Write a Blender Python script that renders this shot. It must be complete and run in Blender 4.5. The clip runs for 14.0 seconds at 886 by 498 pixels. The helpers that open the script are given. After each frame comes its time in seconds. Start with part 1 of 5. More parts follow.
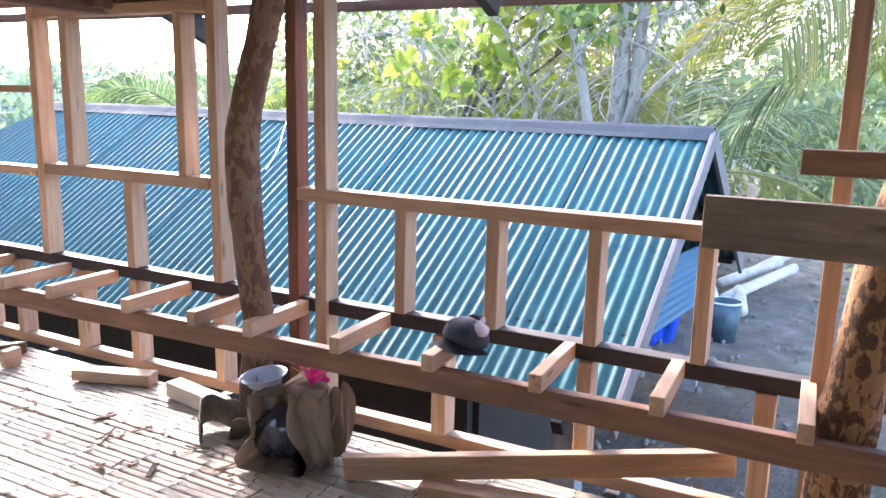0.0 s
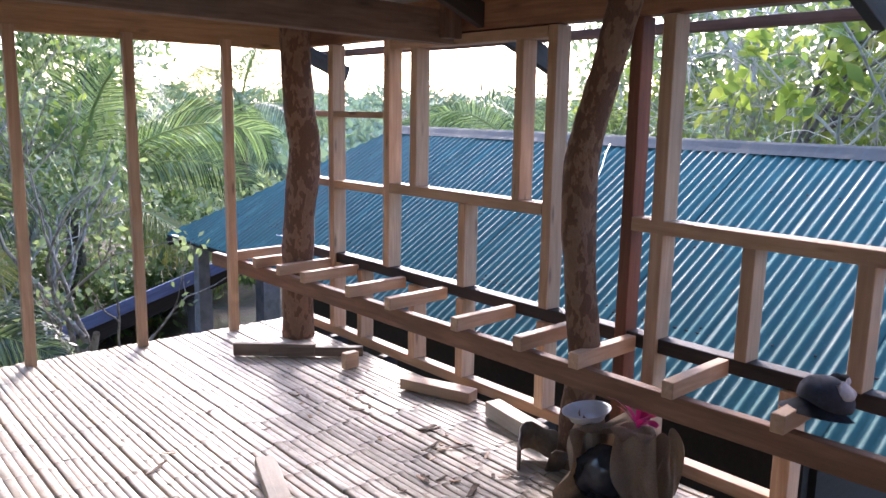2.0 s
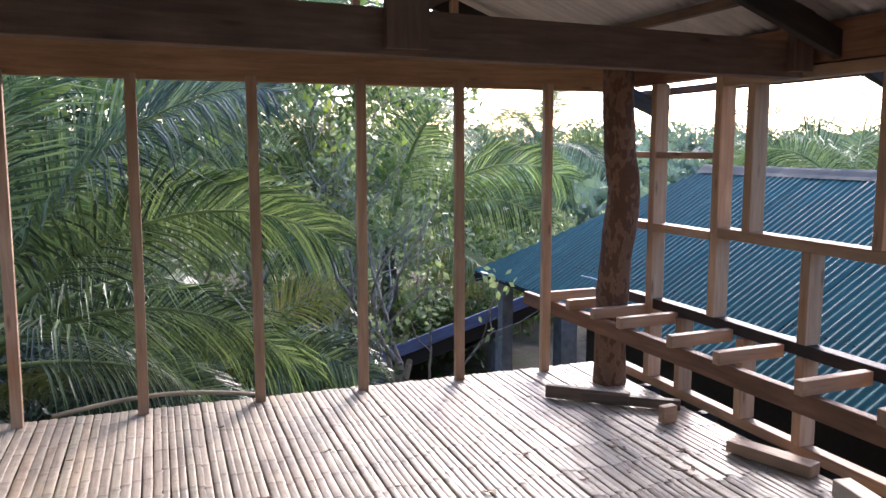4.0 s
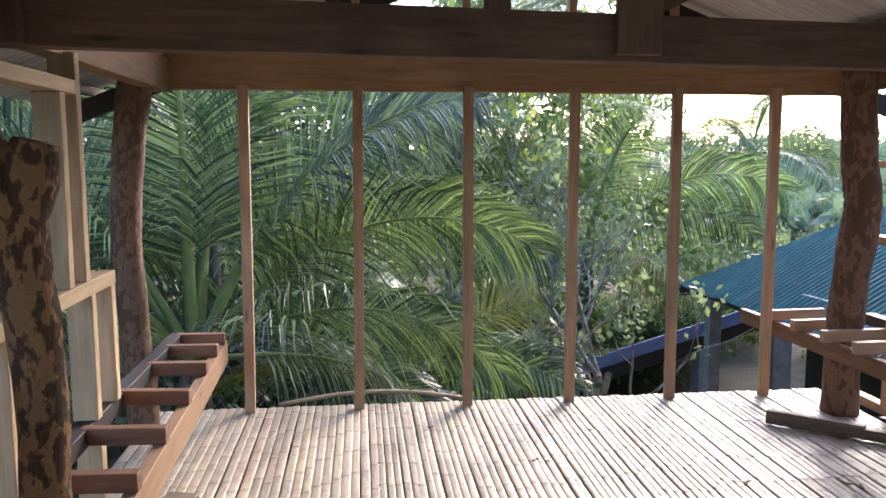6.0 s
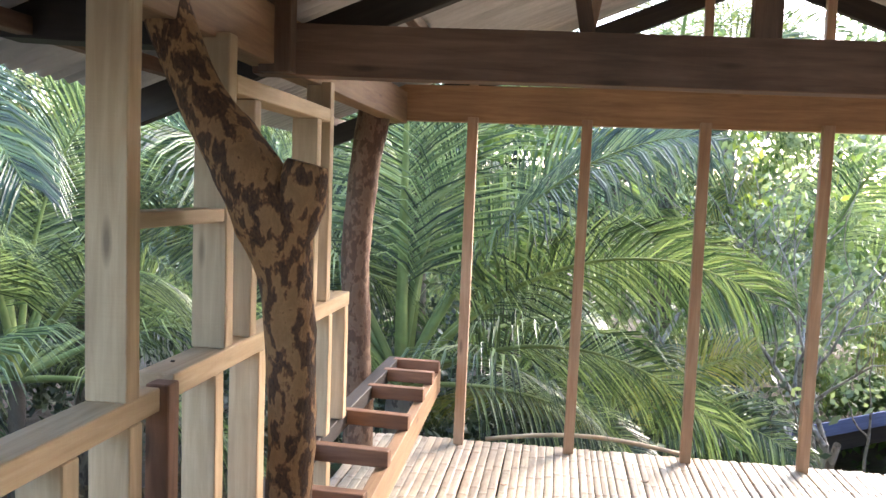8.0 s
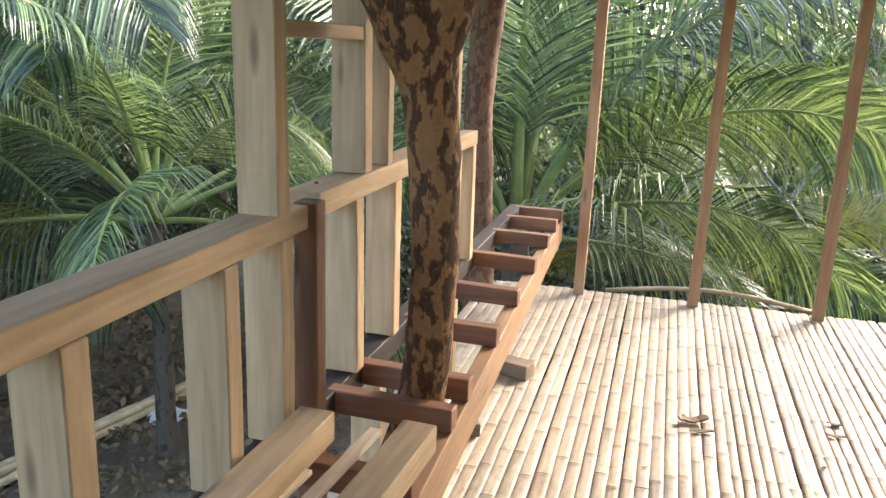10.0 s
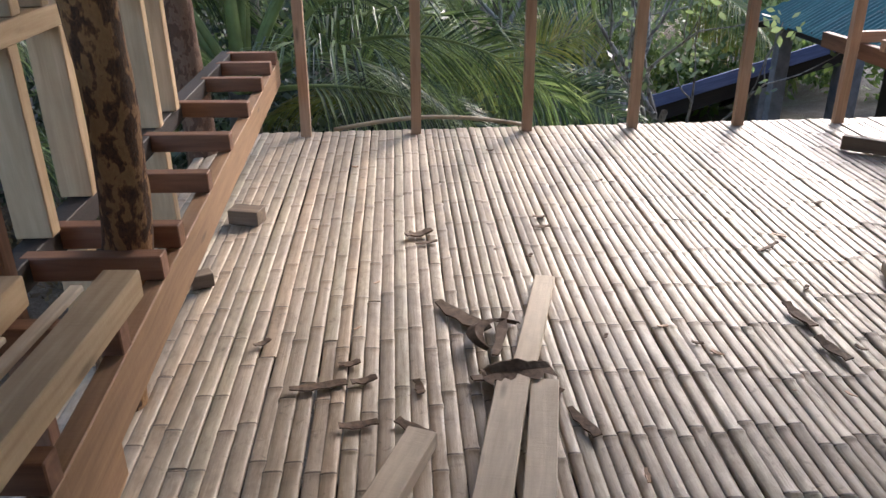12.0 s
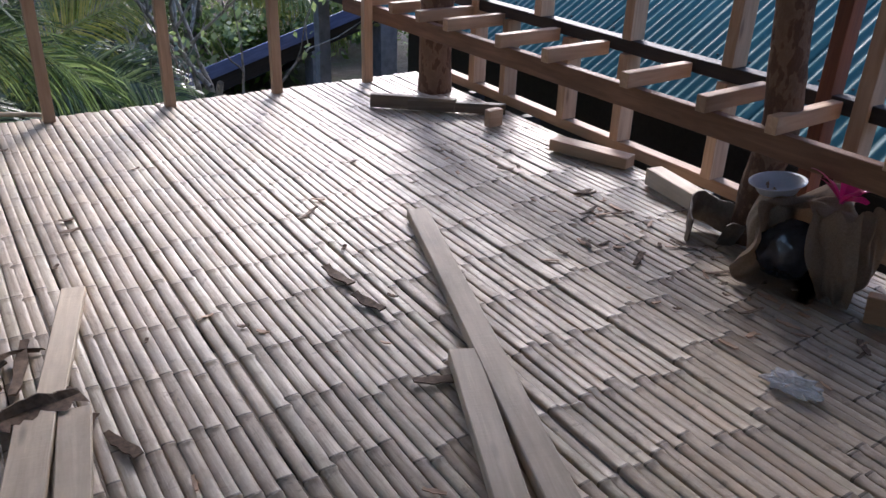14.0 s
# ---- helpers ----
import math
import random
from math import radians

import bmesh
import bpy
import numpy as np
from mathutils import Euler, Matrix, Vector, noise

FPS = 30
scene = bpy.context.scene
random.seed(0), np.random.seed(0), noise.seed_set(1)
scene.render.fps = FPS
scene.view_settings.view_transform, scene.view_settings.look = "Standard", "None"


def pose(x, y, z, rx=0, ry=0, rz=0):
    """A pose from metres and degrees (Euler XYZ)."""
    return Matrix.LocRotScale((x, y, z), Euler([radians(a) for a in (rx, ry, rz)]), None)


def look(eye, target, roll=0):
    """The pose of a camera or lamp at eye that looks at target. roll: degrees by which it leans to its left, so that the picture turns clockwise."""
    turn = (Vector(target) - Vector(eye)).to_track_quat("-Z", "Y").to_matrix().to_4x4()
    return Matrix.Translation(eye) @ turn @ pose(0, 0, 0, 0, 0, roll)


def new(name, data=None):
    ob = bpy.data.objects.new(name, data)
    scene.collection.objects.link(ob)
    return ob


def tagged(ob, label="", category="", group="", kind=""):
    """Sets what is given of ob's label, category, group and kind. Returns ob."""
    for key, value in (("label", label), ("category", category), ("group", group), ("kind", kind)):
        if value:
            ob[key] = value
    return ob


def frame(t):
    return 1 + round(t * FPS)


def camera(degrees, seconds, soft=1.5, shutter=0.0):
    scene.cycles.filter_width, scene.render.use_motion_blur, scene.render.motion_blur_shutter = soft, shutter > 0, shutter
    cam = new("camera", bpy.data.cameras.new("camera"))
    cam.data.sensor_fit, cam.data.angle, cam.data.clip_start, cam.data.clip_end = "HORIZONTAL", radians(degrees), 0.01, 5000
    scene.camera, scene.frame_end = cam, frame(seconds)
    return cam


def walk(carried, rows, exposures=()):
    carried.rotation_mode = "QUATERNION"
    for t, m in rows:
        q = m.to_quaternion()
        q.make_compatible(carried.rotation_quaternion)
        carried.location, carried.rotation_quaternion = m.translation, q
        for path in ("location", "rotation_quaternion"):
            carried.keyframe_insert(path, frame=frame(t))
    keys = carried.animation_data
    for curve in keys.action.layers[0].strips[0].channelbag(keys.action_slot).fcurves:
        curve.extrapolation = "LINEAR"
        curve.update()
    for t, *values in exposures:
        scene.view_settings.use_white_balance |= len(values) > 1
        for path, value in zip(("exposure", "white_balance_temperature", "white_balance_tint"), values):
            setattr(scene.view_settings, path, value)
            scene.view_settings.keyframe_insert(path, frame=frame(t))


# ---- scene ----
cam = camera(58.5, 14.0)
PATH = [
    (0, (0.915, -1.76, 1.583), (2.652, -0.847, 1.195), 1.3),
    (0.5, (0.928, -1.719, 1.598), (2.525, -0.594, 1.171), 0.5),
    (1, (0.941, -1.666, 1.58), (2.454, -0.414, 1.203), 0.5),
    (1.5, (0.951, -1.604, 1.571), (2.358, -0.219, 1.252), 0.9),
    (2, (0.93, -1.553, 1.593), (2.212, -0.058, 1.245), 1.0),
    (2.5, (0.92, -1.535, 1.586), (2.052, 0.053, 1.141), 1.2),
    (3, (0.867, -1.545, 1.554), (1.844, 0.125, 1.05), 1.4),
    (3.5, (0.833, -1.468, 1.583), (1.669, 0.307, 1.196), 0.6),
    (4, (0.818, -1.371, 1.611), (1.49, 0.495, 1.352), -0.1),
    (4.2, (0.862, -1.311, 1.611), (1.465, 0.58, 1.366), -0.7),
    (6.5, (0.652, -1.335, 1.608), (0.767, 0.648, 1.375), 0.8),
    (7, (0.621, -1.328, 1.592), (0.63, 0.659, 1.37), 1.5),
    (7.5, (0.587, -1.286, 1.594), (0.479, 0.701, 1.387), 1.9),
    (8, (0.55, -1.234, 1.596), (0.266, 0.74, 1.443), 2.1),
    (8.2, (0.54, -1.226, 1.596), (0.183, 0.738, 1.466), 2.0),
    (10.3, (0.428, -1.176, 1.46), (-0.086, 0.673, 0.895), 1.65),
    (10.5, (0.429, -1.179, 1.452), (-0.082, 0.659, 0.853), 1.55),
    (11, (0.434, -1.178, 1.426), (-0.022, 0.641, 0.732), 0.4),
    (11.5, (0.475, -1.195, 1.418), (0.258, 0.616, 0.597), -0.3),
    (12, (0.592, -1.213, 1.404), (0.685, 0.604, 0.571), -0.65),
    (12.5, (0.703, -1.223, 1.412), (1.091, 0.553, 0.577), 0.1),
    (13, (0.777, -1.181, 1.405), (1.381, 0.524, 0.551), 0.9),
    (13.5, (0.831, -1.167, 1.413), (1.633, 0.444, 0.542), 1.7),
    (14, (0.87, -1.181, 1.416), (1.862, 0.308, 0.523), 2.0),
]
EXPOSURES = [(0, 3.62, 6100, 21), (0.5, 3.3, 6000, 22), (1.5, 2.95, 5850, 23), (3.0, 2.16, 5900, 21), (4.2, 2.1, 5850, 20), (6.5, 2.56, 6050, 17), (8.2, 3.2, 6350, 15), (10.5, 3.0, 6800, 13), (11.3, 2.88, 6600, 14), (12.0, 1.98, 6100, 16), (12.5, 2.0, 5800, 17), (13.4, 1.89, 5700, 17), (14, 1.8, 5650, 18)]
walk(cam, [(t, look(eye, target, roll)) for t, eye, target, roll in PATH], EXPOSURES)

# ---- world and sun ----
world = bpy.data.worlds.new("sky")
scene.world = world
world.use_nodes = True
wt = world.node_tree
sky = wt.nodes.new("ShaderNodeTexSky")
sky.sky_type, sky.sun_disc = "NISHITA", False
SUN_ELEV, SUN_AZ = radians(30), radians(36)      # the sun stands low beyond the far right corner
sky.sun_elevation, sky.sun_rotation = SUN_ELEV, SUN_AZ
sky.dust_density, sky.air_density, sky.ozone_density = 2.0, 1.0, 2.0
wt.links.new(sky.outputs[0], wt.nodes["Background"].inputs[0])
wt.nodes["Background"].inputs[1].default_value = 0.15
sun_data = bpy.data.lights.new("sun", "SUN")
sun_data.energy, sun_data.angle, sun_data.color = 1.15, radians(15), (1.0, 0.9, 0.76)
sun = new("sun", sun_data)
sun.matrix_world = look((math.sin(SUN_AZ) * 40, math.cos(SUN_AZ) * 40, math.tan(SUN_ELEV) * 40), (0, 0, 0))


# ---- materials ----
def ramp(nt, fac, stops):
    r = nt.nodes.new("ShaderNodeValToRGB")
    e = r.color_ramp.elements
    while len(e) < len(stops):
        e.new(0.5)
    for k, (p, c) in enumerate(stops):
        e[k].position, e[k].color = p, (*c, 1)
    nt.links.new(fac, r.inputs[0])
    return r.outputs[0]


def noise_tex(nt, vec, scale, detail=4, rough=0.55, dist=0.0):
    n = nt.nodes.new("ShaderNodeTexNoise")
    n.inputs["Scale"].default_value, n.inputs["Detail"].default_value = scale, detail
    n.inputs["Roughness"].default_value, n.inputs["Distortion"].default_value = rough, dist
    nt.links.new(vec, n.inputs["Vector"])
    return n.outputs["Fac"]


def coords(nt, scale=(1, 1, 1), spread=7.0, kind="Object"):
    """Object coordinates, stretched, and shifted by the object's own random number."""
    tc, mp = nt.nodes.new("ShaderNodeTexCoord"), nt.nodes.new("ShaderNodeMapping")
    info, mul = nt.nodes.new("ShaderNodeObjectInfo"), nt.nodes.new("ShaderNodeMath")
    mul.operation, mul.inputs[1].default_value = "MULTIPLY", spread
    nt.links.new(info.outputs["Random"], mul.inputs[0])
    comb = nt.nodes.new("ShaderNodeCombineXYZ")
    for k in range(3):
        nt.links.new(mul.outputs[0], comb.inputs[k])
    mp.inputs["Scale"].default_value = scale
    nt.links.new(tc.outputs[kind], mp.inputs["Vector"])
    nt.links.new(comb.outputs[0], mp.inputs["Location"])
    return mp.outputs[0], info.outputs["Random"]


def mix(nt, fac, a, b, mode="MIX"):
    m = nt.nodes.new("ShaderNodeMix")
    m.data_type, m.blend_type = "RGBA", mode
    for sock, v in ((m.inputs[0], fac), (m.inputs[6], a), (m.inputs[7], b)):
        if isinstance(v, bpy.types.NodeSocket):
            nt.links.new(v, sock)
        elif isinstance(v, tuple):
            sock.default_value = (*v, 1)
        else:
            sock.default_value = v
    return m.outputs[2]


def mat_new(name, rough=0.7, metal=0.0):
    m = bpy.data.materials.new(name)
    m.use_nodes = True
    nt = m.node_tree
    p = nt.nodes["Principled BSDF"]
    p.inputs["Roughness"].default_value, p.inputs["Metallic"].default_value = rough, metal
    return m, nt, p


def bump(nt, p, height, strength=0.3, distance=0.01):
    b = nt.nodes.new("ShaderNodeBump")
    b.inputs["Strength"].default_value, b.inputs["Distance"].default_value = strength, distance
    nt.links.new(height, b.inputs["Height"])
    nt.links.new(b.outputs[0], p.inputs["Normal"])


def wood(name, light, dark, rough=0.65, knots=True, vary=0.35, stain=0.35):
    """Sawn timber; the grain runs along the object's own x."""
    m, nt, p = mat_new(name, rough)
    v, rnd = coords(nt, (1.2, 16, 16))
    g = noise_tex(nt, v, 2.2, 6, 0.6, 0.6)
    col = ramp(nt, g, [(0.3, dark), (0.5, tuple((a + b) / 2 for a, b in zip(light, dark))), (0.68, light)])
    v2, _ = coords(nt, (1.5, 3, 3), 3.0)
    s = noise_tex(nt, v2, 1.6, 5, 0.6)
    col = mix(nt, ramp(nt, s, [(0.42, (0, 0, 0)), (0.72, (stain,) * 3)]), col, tuple(c * 0.55 for c in dark))
    if knots:
        v3, _ = coords(nt, (2.0, 9, 9), 11.0)
        k = nt.nodes.new("ShaderNodeTexVoronoi")
        k.inputs["Scale"].default_value = 1.1
        nt.links.new(v3, k.inputs["Vector"])
        col = mix(nt, ramp(nt, k.outputs["Distance"], [(0.05, (0.75,) * 3), (0.14, (0, 0, 0))]), col, tuple(c * 0.35 for c in dark))
    hsv = nt.nodes.new("ShaderNodeHueSaturation")
    mr = nt.nodes.new("ShaderNodeMapRange")
    mr.inputs[3].default_value, mr.inputs[4].default_value = 1 - vary, 1 + vary * 0.5
    nt.links.new(rnd, mr.inputs[0])
    nt.links.new(mr.outputs[0], hsv.inputs["Value"])
    nt.links.new(col, hsv.inputs["Color"])
    nt.links.new(hsv.outputs[0], p.inputs["Base Color"])
    v4, _ = coords(nt, (60, 6, 6), 7.0)
    saw = noise_tex(nt, v4, 1.5, 4, 0.7)
    bump(nt, p, mix(nt, 0.45, g, saw), 0.5, 0.004)
    return m


def bark(name, pale, mid, dark, scale=9.0, cut=0.5, rough=0.8):
    """Patchy bark: pale wood where the bark has come off."""
    m, nt, p = mat_new(name, rough)
    v, _ = coords(nt, (1, 1, 0.55))
    a = noise_tex(nt, v, scale, 4, 0.55, 0.25)
    b = noise_tex(nt, v, scale * 4, 5, 0.65)
    c = noise_tex(nt, v, scale * 0.3, 3, 0.5)
    both = nt.nodes.new("ShaderNodeMath")
    both.operation, both.inputs[1].default_value = "MULTIPLY_ADD", 0.45
    nt.links.new(c, both.inputs[0])
    nt.links.new(a, both.inputs[2])
    col = ramp(nt, both.outputs[0], [(cut + 0.155, dark), (cut + 0.20, mid), (cut + 0.225, pale), (cut + 0.38, tuple(c_ * 0.8 for c_ in pale))])
    col = mix(nt, ramp(nt, b, [(0.35, (0.45,) * 3), (0.65, (0, 0, 0))]), col, mid)
    nt.links.new(col, p.inputs["Base Color"])
    bump(nt, p, mix(nt, 0.5, a, b), 0.8, 0.012)
    return m


def leaf(name, shades, translucent=0.45, rough=0.45, vary=0.5, shine=0.5):
    m, nt, p = mat_new(name, rough)
    geo = nt.nodes.new("ShaderNodeNewGeometry")
    info = nt.nodes.new("ShaderNodeObjectInfo")
    col = ramp(nt, geo.outputs["Random Per Island"], [(k / (len(shades) - 1), c) for k, c in enumerate(shades)])
    hsv = nt.nodes.new("ShaderNodeHueSaturation")
    mr = nt.nodes.new("ShaderNodeMapRange")
    mr.inputs[3].default_value, mr.inputs[4].default_value = 1 - vary / 2, 1 + vary / 2
    nt.links.new(info.outputs["Random"], mr.inputs[0])
    nt.links.new(mr.outputs[0], hsv.inputs["Value"])
    nt.links.new(col, hsv.inputs["Color"])
    nt.links.new(hsv.outputs[0], p.inputs["Base Color"])
    p.inputs["Specular IOR Level"].default_value = shine
    tr = nt.nodes.new("ShaderNodeBsdfTranslucent")
    bright = mix(nt, 1.0, hsv.outputs[0], (1.22, 1.28, 0.85), "MULTIPLY")
    nt.links.new(bright, tr.inputs["Color"])
    ms = nt.nodes.new("ShaderNodeMixShader")
    ms.inputs[0].default_value = translucent
    nt.links.new(p.outputs[0], ms.inputs[1])
    nt.links.new(tr.outputs[0], ms.inputs[2])
    nt.links.new(ms.outputs[0], nt.nodes["Material Output"].inputs["Surface"])
    return m


def plain(name, color, rough=0.6, metal=0.0, scale=12.0, spread=0.25):
    m, nt, p = mat_new(name, rough, metal)
    v, _ = coords(nt)
    n = noise_tex(nt, v, scale, 5, 0.6)
    col = ramp(nt, n, [(0.3, tuple(c * (1 - spread) for c in color)), (0.7, tuple(min(1, c * (1 + spread)) for c in color))])
    nt.links.new(col, p.inputs["Base Color"])
    bump(nt, p, n, 0.25, 0.006)
    return m


def sheet_metal(name, base, worn, rough=0.35, metal=0.3):
    m, nt, p = mat_new(name, rough, metal)
    v, _ = coords(nt, (0.6, 3, 1))
    n = noise_tex(nt, v, 2.5, 6, 0.65)
    v2, _ = coords(nt, (1, 1, 1))
    n2 = noise_tex(nt, v2, 30, 3)
    col = ramp(nt, n, [(0.35, tuple(c * 0.75 for c in base)), (0.55, base), (0.78, worn)])
    col = mix(nt, ramp(nt, n2, [(0.6, (0, 0, 0)), (0.8, (0.5,) * 3)]), col, worn)
    nt.links.new(col, p.inputs["Base Color"])
    rr = ramp(nt, n, [(0.3, (rough * 0.8,) * 3), (0.75, (min(1, rough * 1.7),) * 3)])
    nt.links.new(rr, p.inputs["Roughness"])
    p.inputs["Specular IOR Level"].default_value = 0.25
    bump(nt, p, n2, 0.1, 0.002)
    return m


M_PALE = wood("pale_sawn_lumber", (0.544, 0.367, 0.235), (0.381, 0.231, 0.136), vary=0.25)
M_WEST = wood("yellow_sawn_lumber", (0.57, 0.425, 0.26), (0.41, 0.285, 0.16), vary=0.18, stain=0.4)
M_BROWN = wood("brown_sawn_lumber", (0.30, 0.15, 0.082), (0.165, 0.077, 0.042), vary=0.25)
M_ORANGE = wood("orange_brown_lumber", (0.43, 0.255, 0.13), (0.27, 0.15, 0.077), vary=0.2)
M_STAINED = wood("dark_weathered_brown_lumber", (0.21, 0.125, 0.08), (0.10, 0.055, 0.036), vary=0.2, stain=0.6)
M_RED = wood("red_brown_lumber", (0.20, 0.07, 0.035), (0.10, 0.035, 0.02), vary=0.1)
M_BLACK = wood("blackened_lumber", (0.045, 0.03, 0.025), (0.02, 0.014, 0.012), vary=0.2)
M_GREY = wood("weathered_grey_brown_plank", (0.252, 0.185, 0.126), (0.134, 0.0924, 0.063), vary=0.3, stain=0.6)
M_DUSTY = wood("dusty_plank", (0.70, 0.59, 0.45), (0.54, 0.44, 0.32), vary=0.12, stain=0.7)
M_BARK_A = bark("patchy_bark", (0.36, 0.20, 0.085), (0.20, 0.098, 0.043), (0.042, 0.02, 0.012), 34.0, 0.525)
M_BARK_B = bark("flaky_red_brown_bark", (0.21, 0.125, 0.078), (0.145, 0.073, 0.041), (0.088, 0.043, 0.026), 26.0, 0.525)
M_TRUNK = bark("grey_brown_trunk", (0.20, 0.17, 0.135), (0.13, 0.105, 0.08), (0.06, 0.048, 0.038), 14.0, 0.5)
M_DARKTRUNK = bark("dark_trunk", (0.11, 0.088, 0.068), (0.07, 0.055, 0.042), (0.03, 0.024, 0.018), 14.0, 0.5)
M_STEM = bark("grey_stem", (0.36, 0.33, 0.28), (0.25, 0.22, 0.18), (0.13, 0.11, 0.09), 14.0, 0.5)
M_PALETRUNK = bark("pale_dry_branch", (0.52, 0.48, 0.42), (0.39, 0.355, 0.30), (0.22, 0.19, 0.155), 12.0, 0.45)
M_ROOF = sheet_metal("blue_green_painted_iron", (0.029, 0.112, 0.110), (0.095, 0.205, 0.195), 0.6, 0.0)
M_CAP = sheet_metal("weathered_grey_ridge_iron", (0.05, 0.062, 0.066), (0.10, 0.108, 0.108), 0.75, 0.0)
M_ZINC = sheet_metal("bare_galvanised_iron", (0.55, 0.55, 0.54), (0.68, 0.68, 0.66), 0.45, 0.3)
M_BLUE = sheet_metal("flat_blue_iron", (0.05, 0.14, 0.22), (0.12, 0.22, 0.29), 0.5, 0.1)
M_FASCIA = wood("pinkish_white_fascia", (0.23, 0.21, 0.205), (0.14, 0.125, 0.12), vary=0.1, knots=False)
M_BLUEFASCIA = wood("faded_blue_fascia", (0.17, 0.20, 0.34), (0.10, 0.12, 0.22), vary=0.1, knots=False)
# near-black colour carries the shade under roofs, eaves and floor
M_DARK = wood("dark_shade_boards", (0.034, 0.025, 0.02), (0.015, 0.011, 0.009), vary=0.2, knots=False)
M_CONCRETE = plain("grey_post", (0.22, 0.23, 0.25), 0.85, 0, 10)
# near-black to pale leaflet tones paint in fold shade, dark gaps and sheen
M_PALM = leaf("fold_shaded_palm_leaf", [(0.012, 0.028, 0.015), (0.07, 0.118, 0.048), (0.33, 0.41, 0.18), (0.026, 0.052, 0.027), (0.18, 0.25, 0.10)], 0.30, 0.33, 0.7, 0.7)
M_PALMDRY = leaf("yellowing_palm_leaf", [(0.13, 0.17, 0.04), (0.22, 0.23, 0.06), (0.30, 0.25, 0.09)], 0.4, 0.4)
M_RACHIS = plain("palm_leaf_stalk", (0.24, 0.30, 0.10), 0.6, 0, 6)
M_LEAF = leaf("broad_leaf", [(0.066, 0.11, 0.0455), (0.121, 0.185, 0.0715), (0.209, 0.27, 0.0975), (0.099, 0.15, 0.0715)], 0.55, 0.35)
M_LEAFY = leaf("yellow_green_leaf", [(0.15, 0.21, 0.045), (0.22, 0.28, 0.06), (0.29, 0.31, 0.08)], 0.55, 0.45)
# scrub is darkened to imitate shade between the plants
M_SCRUB = leaf("shaded_scrub_leaf", [(0.020, 0.032, 0.022), (0.042, 0.062, 0.036), (0.11, 0.14, 0.077), (0.055, 0.074, 0.062)], 0.18, 0.34)
# paler leaf colour imitates backlight and glare in the open growth
M_AIRY = leaf("backlight_pale_leaf", [(0.121, 0.16, 0.0975), (0.176, 0.225, 0.124), (0.253, 0.30, 0.156), (0.165, 0.20, 0.143)], 0.42, 0.45)
# pale bluish greens imitate haze over the distance; there is no real haze
M_FAR = leaf("hazed_far_leaf", [(0.134, 0.185, 0.143), (0.16, 0.218, 0.151), (0.193, 0.252, 0.176), (0.143, 0.202, 0.168)], 0.3, 0.7)


def part(name, bm, material, parent=None, label="", m=None, smooth=False):
    """A bmesh, or a ready mesh, as one object under its thing."""
    if isinstance(bm, bmesh.types.BMesh):
        me = bpy.data.meshes.new(name)
        bm.to_mesh(me)
        bm.free()
        if smooth:
            me.shade_smooth()
        me.materials.append(material)
    else:
        me = bm
    ob = new(name, me)
    if parent is not None:
        ob.parent = parent
    if m is not None:
        ob.matrix_basis = m
    return tagged(ob, label) if label else ob


def thing(name, label, category, group="", kind="", at=(0, 0, 0)):
    ob = new(name)
    ob.empty_display_size = 0.1
    ob.location = at
    return tagged(ob, label, category, group, kind)


BOARDS = {}
rng = random.Random(5)


def board_mesh(length, w, h, material, bevel=0.003, wobble=0.0):
    """A sawn piece along x from 0 to length, w wide in y, h high in z, with eased edges; slightly out of true."""
    key = (round(length, 2), w, h, material.name, wobble)
    if key in BOARDS:
        return BOARDS[key]
    bm = bmesh.new()
    bmesh.ops.create_cube(bm, size=1, matrix=Matrix.Translation((length / 2, 0, 0)) @ Matrix.Diagonal((length, w, h, 1)))
    cuts = max(1, int(length / 0.35))
    es = [e for e in bm.edges if abs(e.verts[0].co.x - e.verts[1].co.x) > 0.5 * length]
    bmesh.ops.subdivide_edges(bm, edges=es, cuts=cuts)
    bmesh.ops.bevel(bm, geom=[e for e in bm.edges if len(e.link_faces) == 2 and e.calc_face_angle(0) > 1], offset=bevel, segments=1, affect="EDGES")
    for v in bm.verts:
        n = noise.noise_vector(Vector((v.co.x * 1.7 + len(BOARDS) * 3.1, v.co.y * 2, v.co.z * 2)))
        v.co += Vector((0.2 * n.x, n.y, n.z)) * (0.0035 + wobble)
    me = bpy.data.meshes.new("board")
    bm.to_mesh(me)
    bm.free()
    me.materials.append(material)
    BOARDS[key] = me
    return me


def lumber(name, a, b, w, h, material, parent=None, label="", up=(0, 0, 1), wobble=0.0):
    """A sawn piece from point a to point b (the middles of its ends); h is measured along up."""
    a, b = Vector(a), Vector(b)
    x = (b - a).normalized()
    z = Vector(up)
    z = (z - x * z.dot(x))
    if z.length < 1e-4:
        z = Vector((0, 1, 0)) - x * x.y
    z.normalize()
    y = z.cross(x)
    me = board_mesh((b - a).length, w, h, material, wobble=wobble)
    m = Matrix.Translation(a) @ Matrix((x, y, z)).transposed().to_4x4()
    return part(name, me, material, parent, label, m)


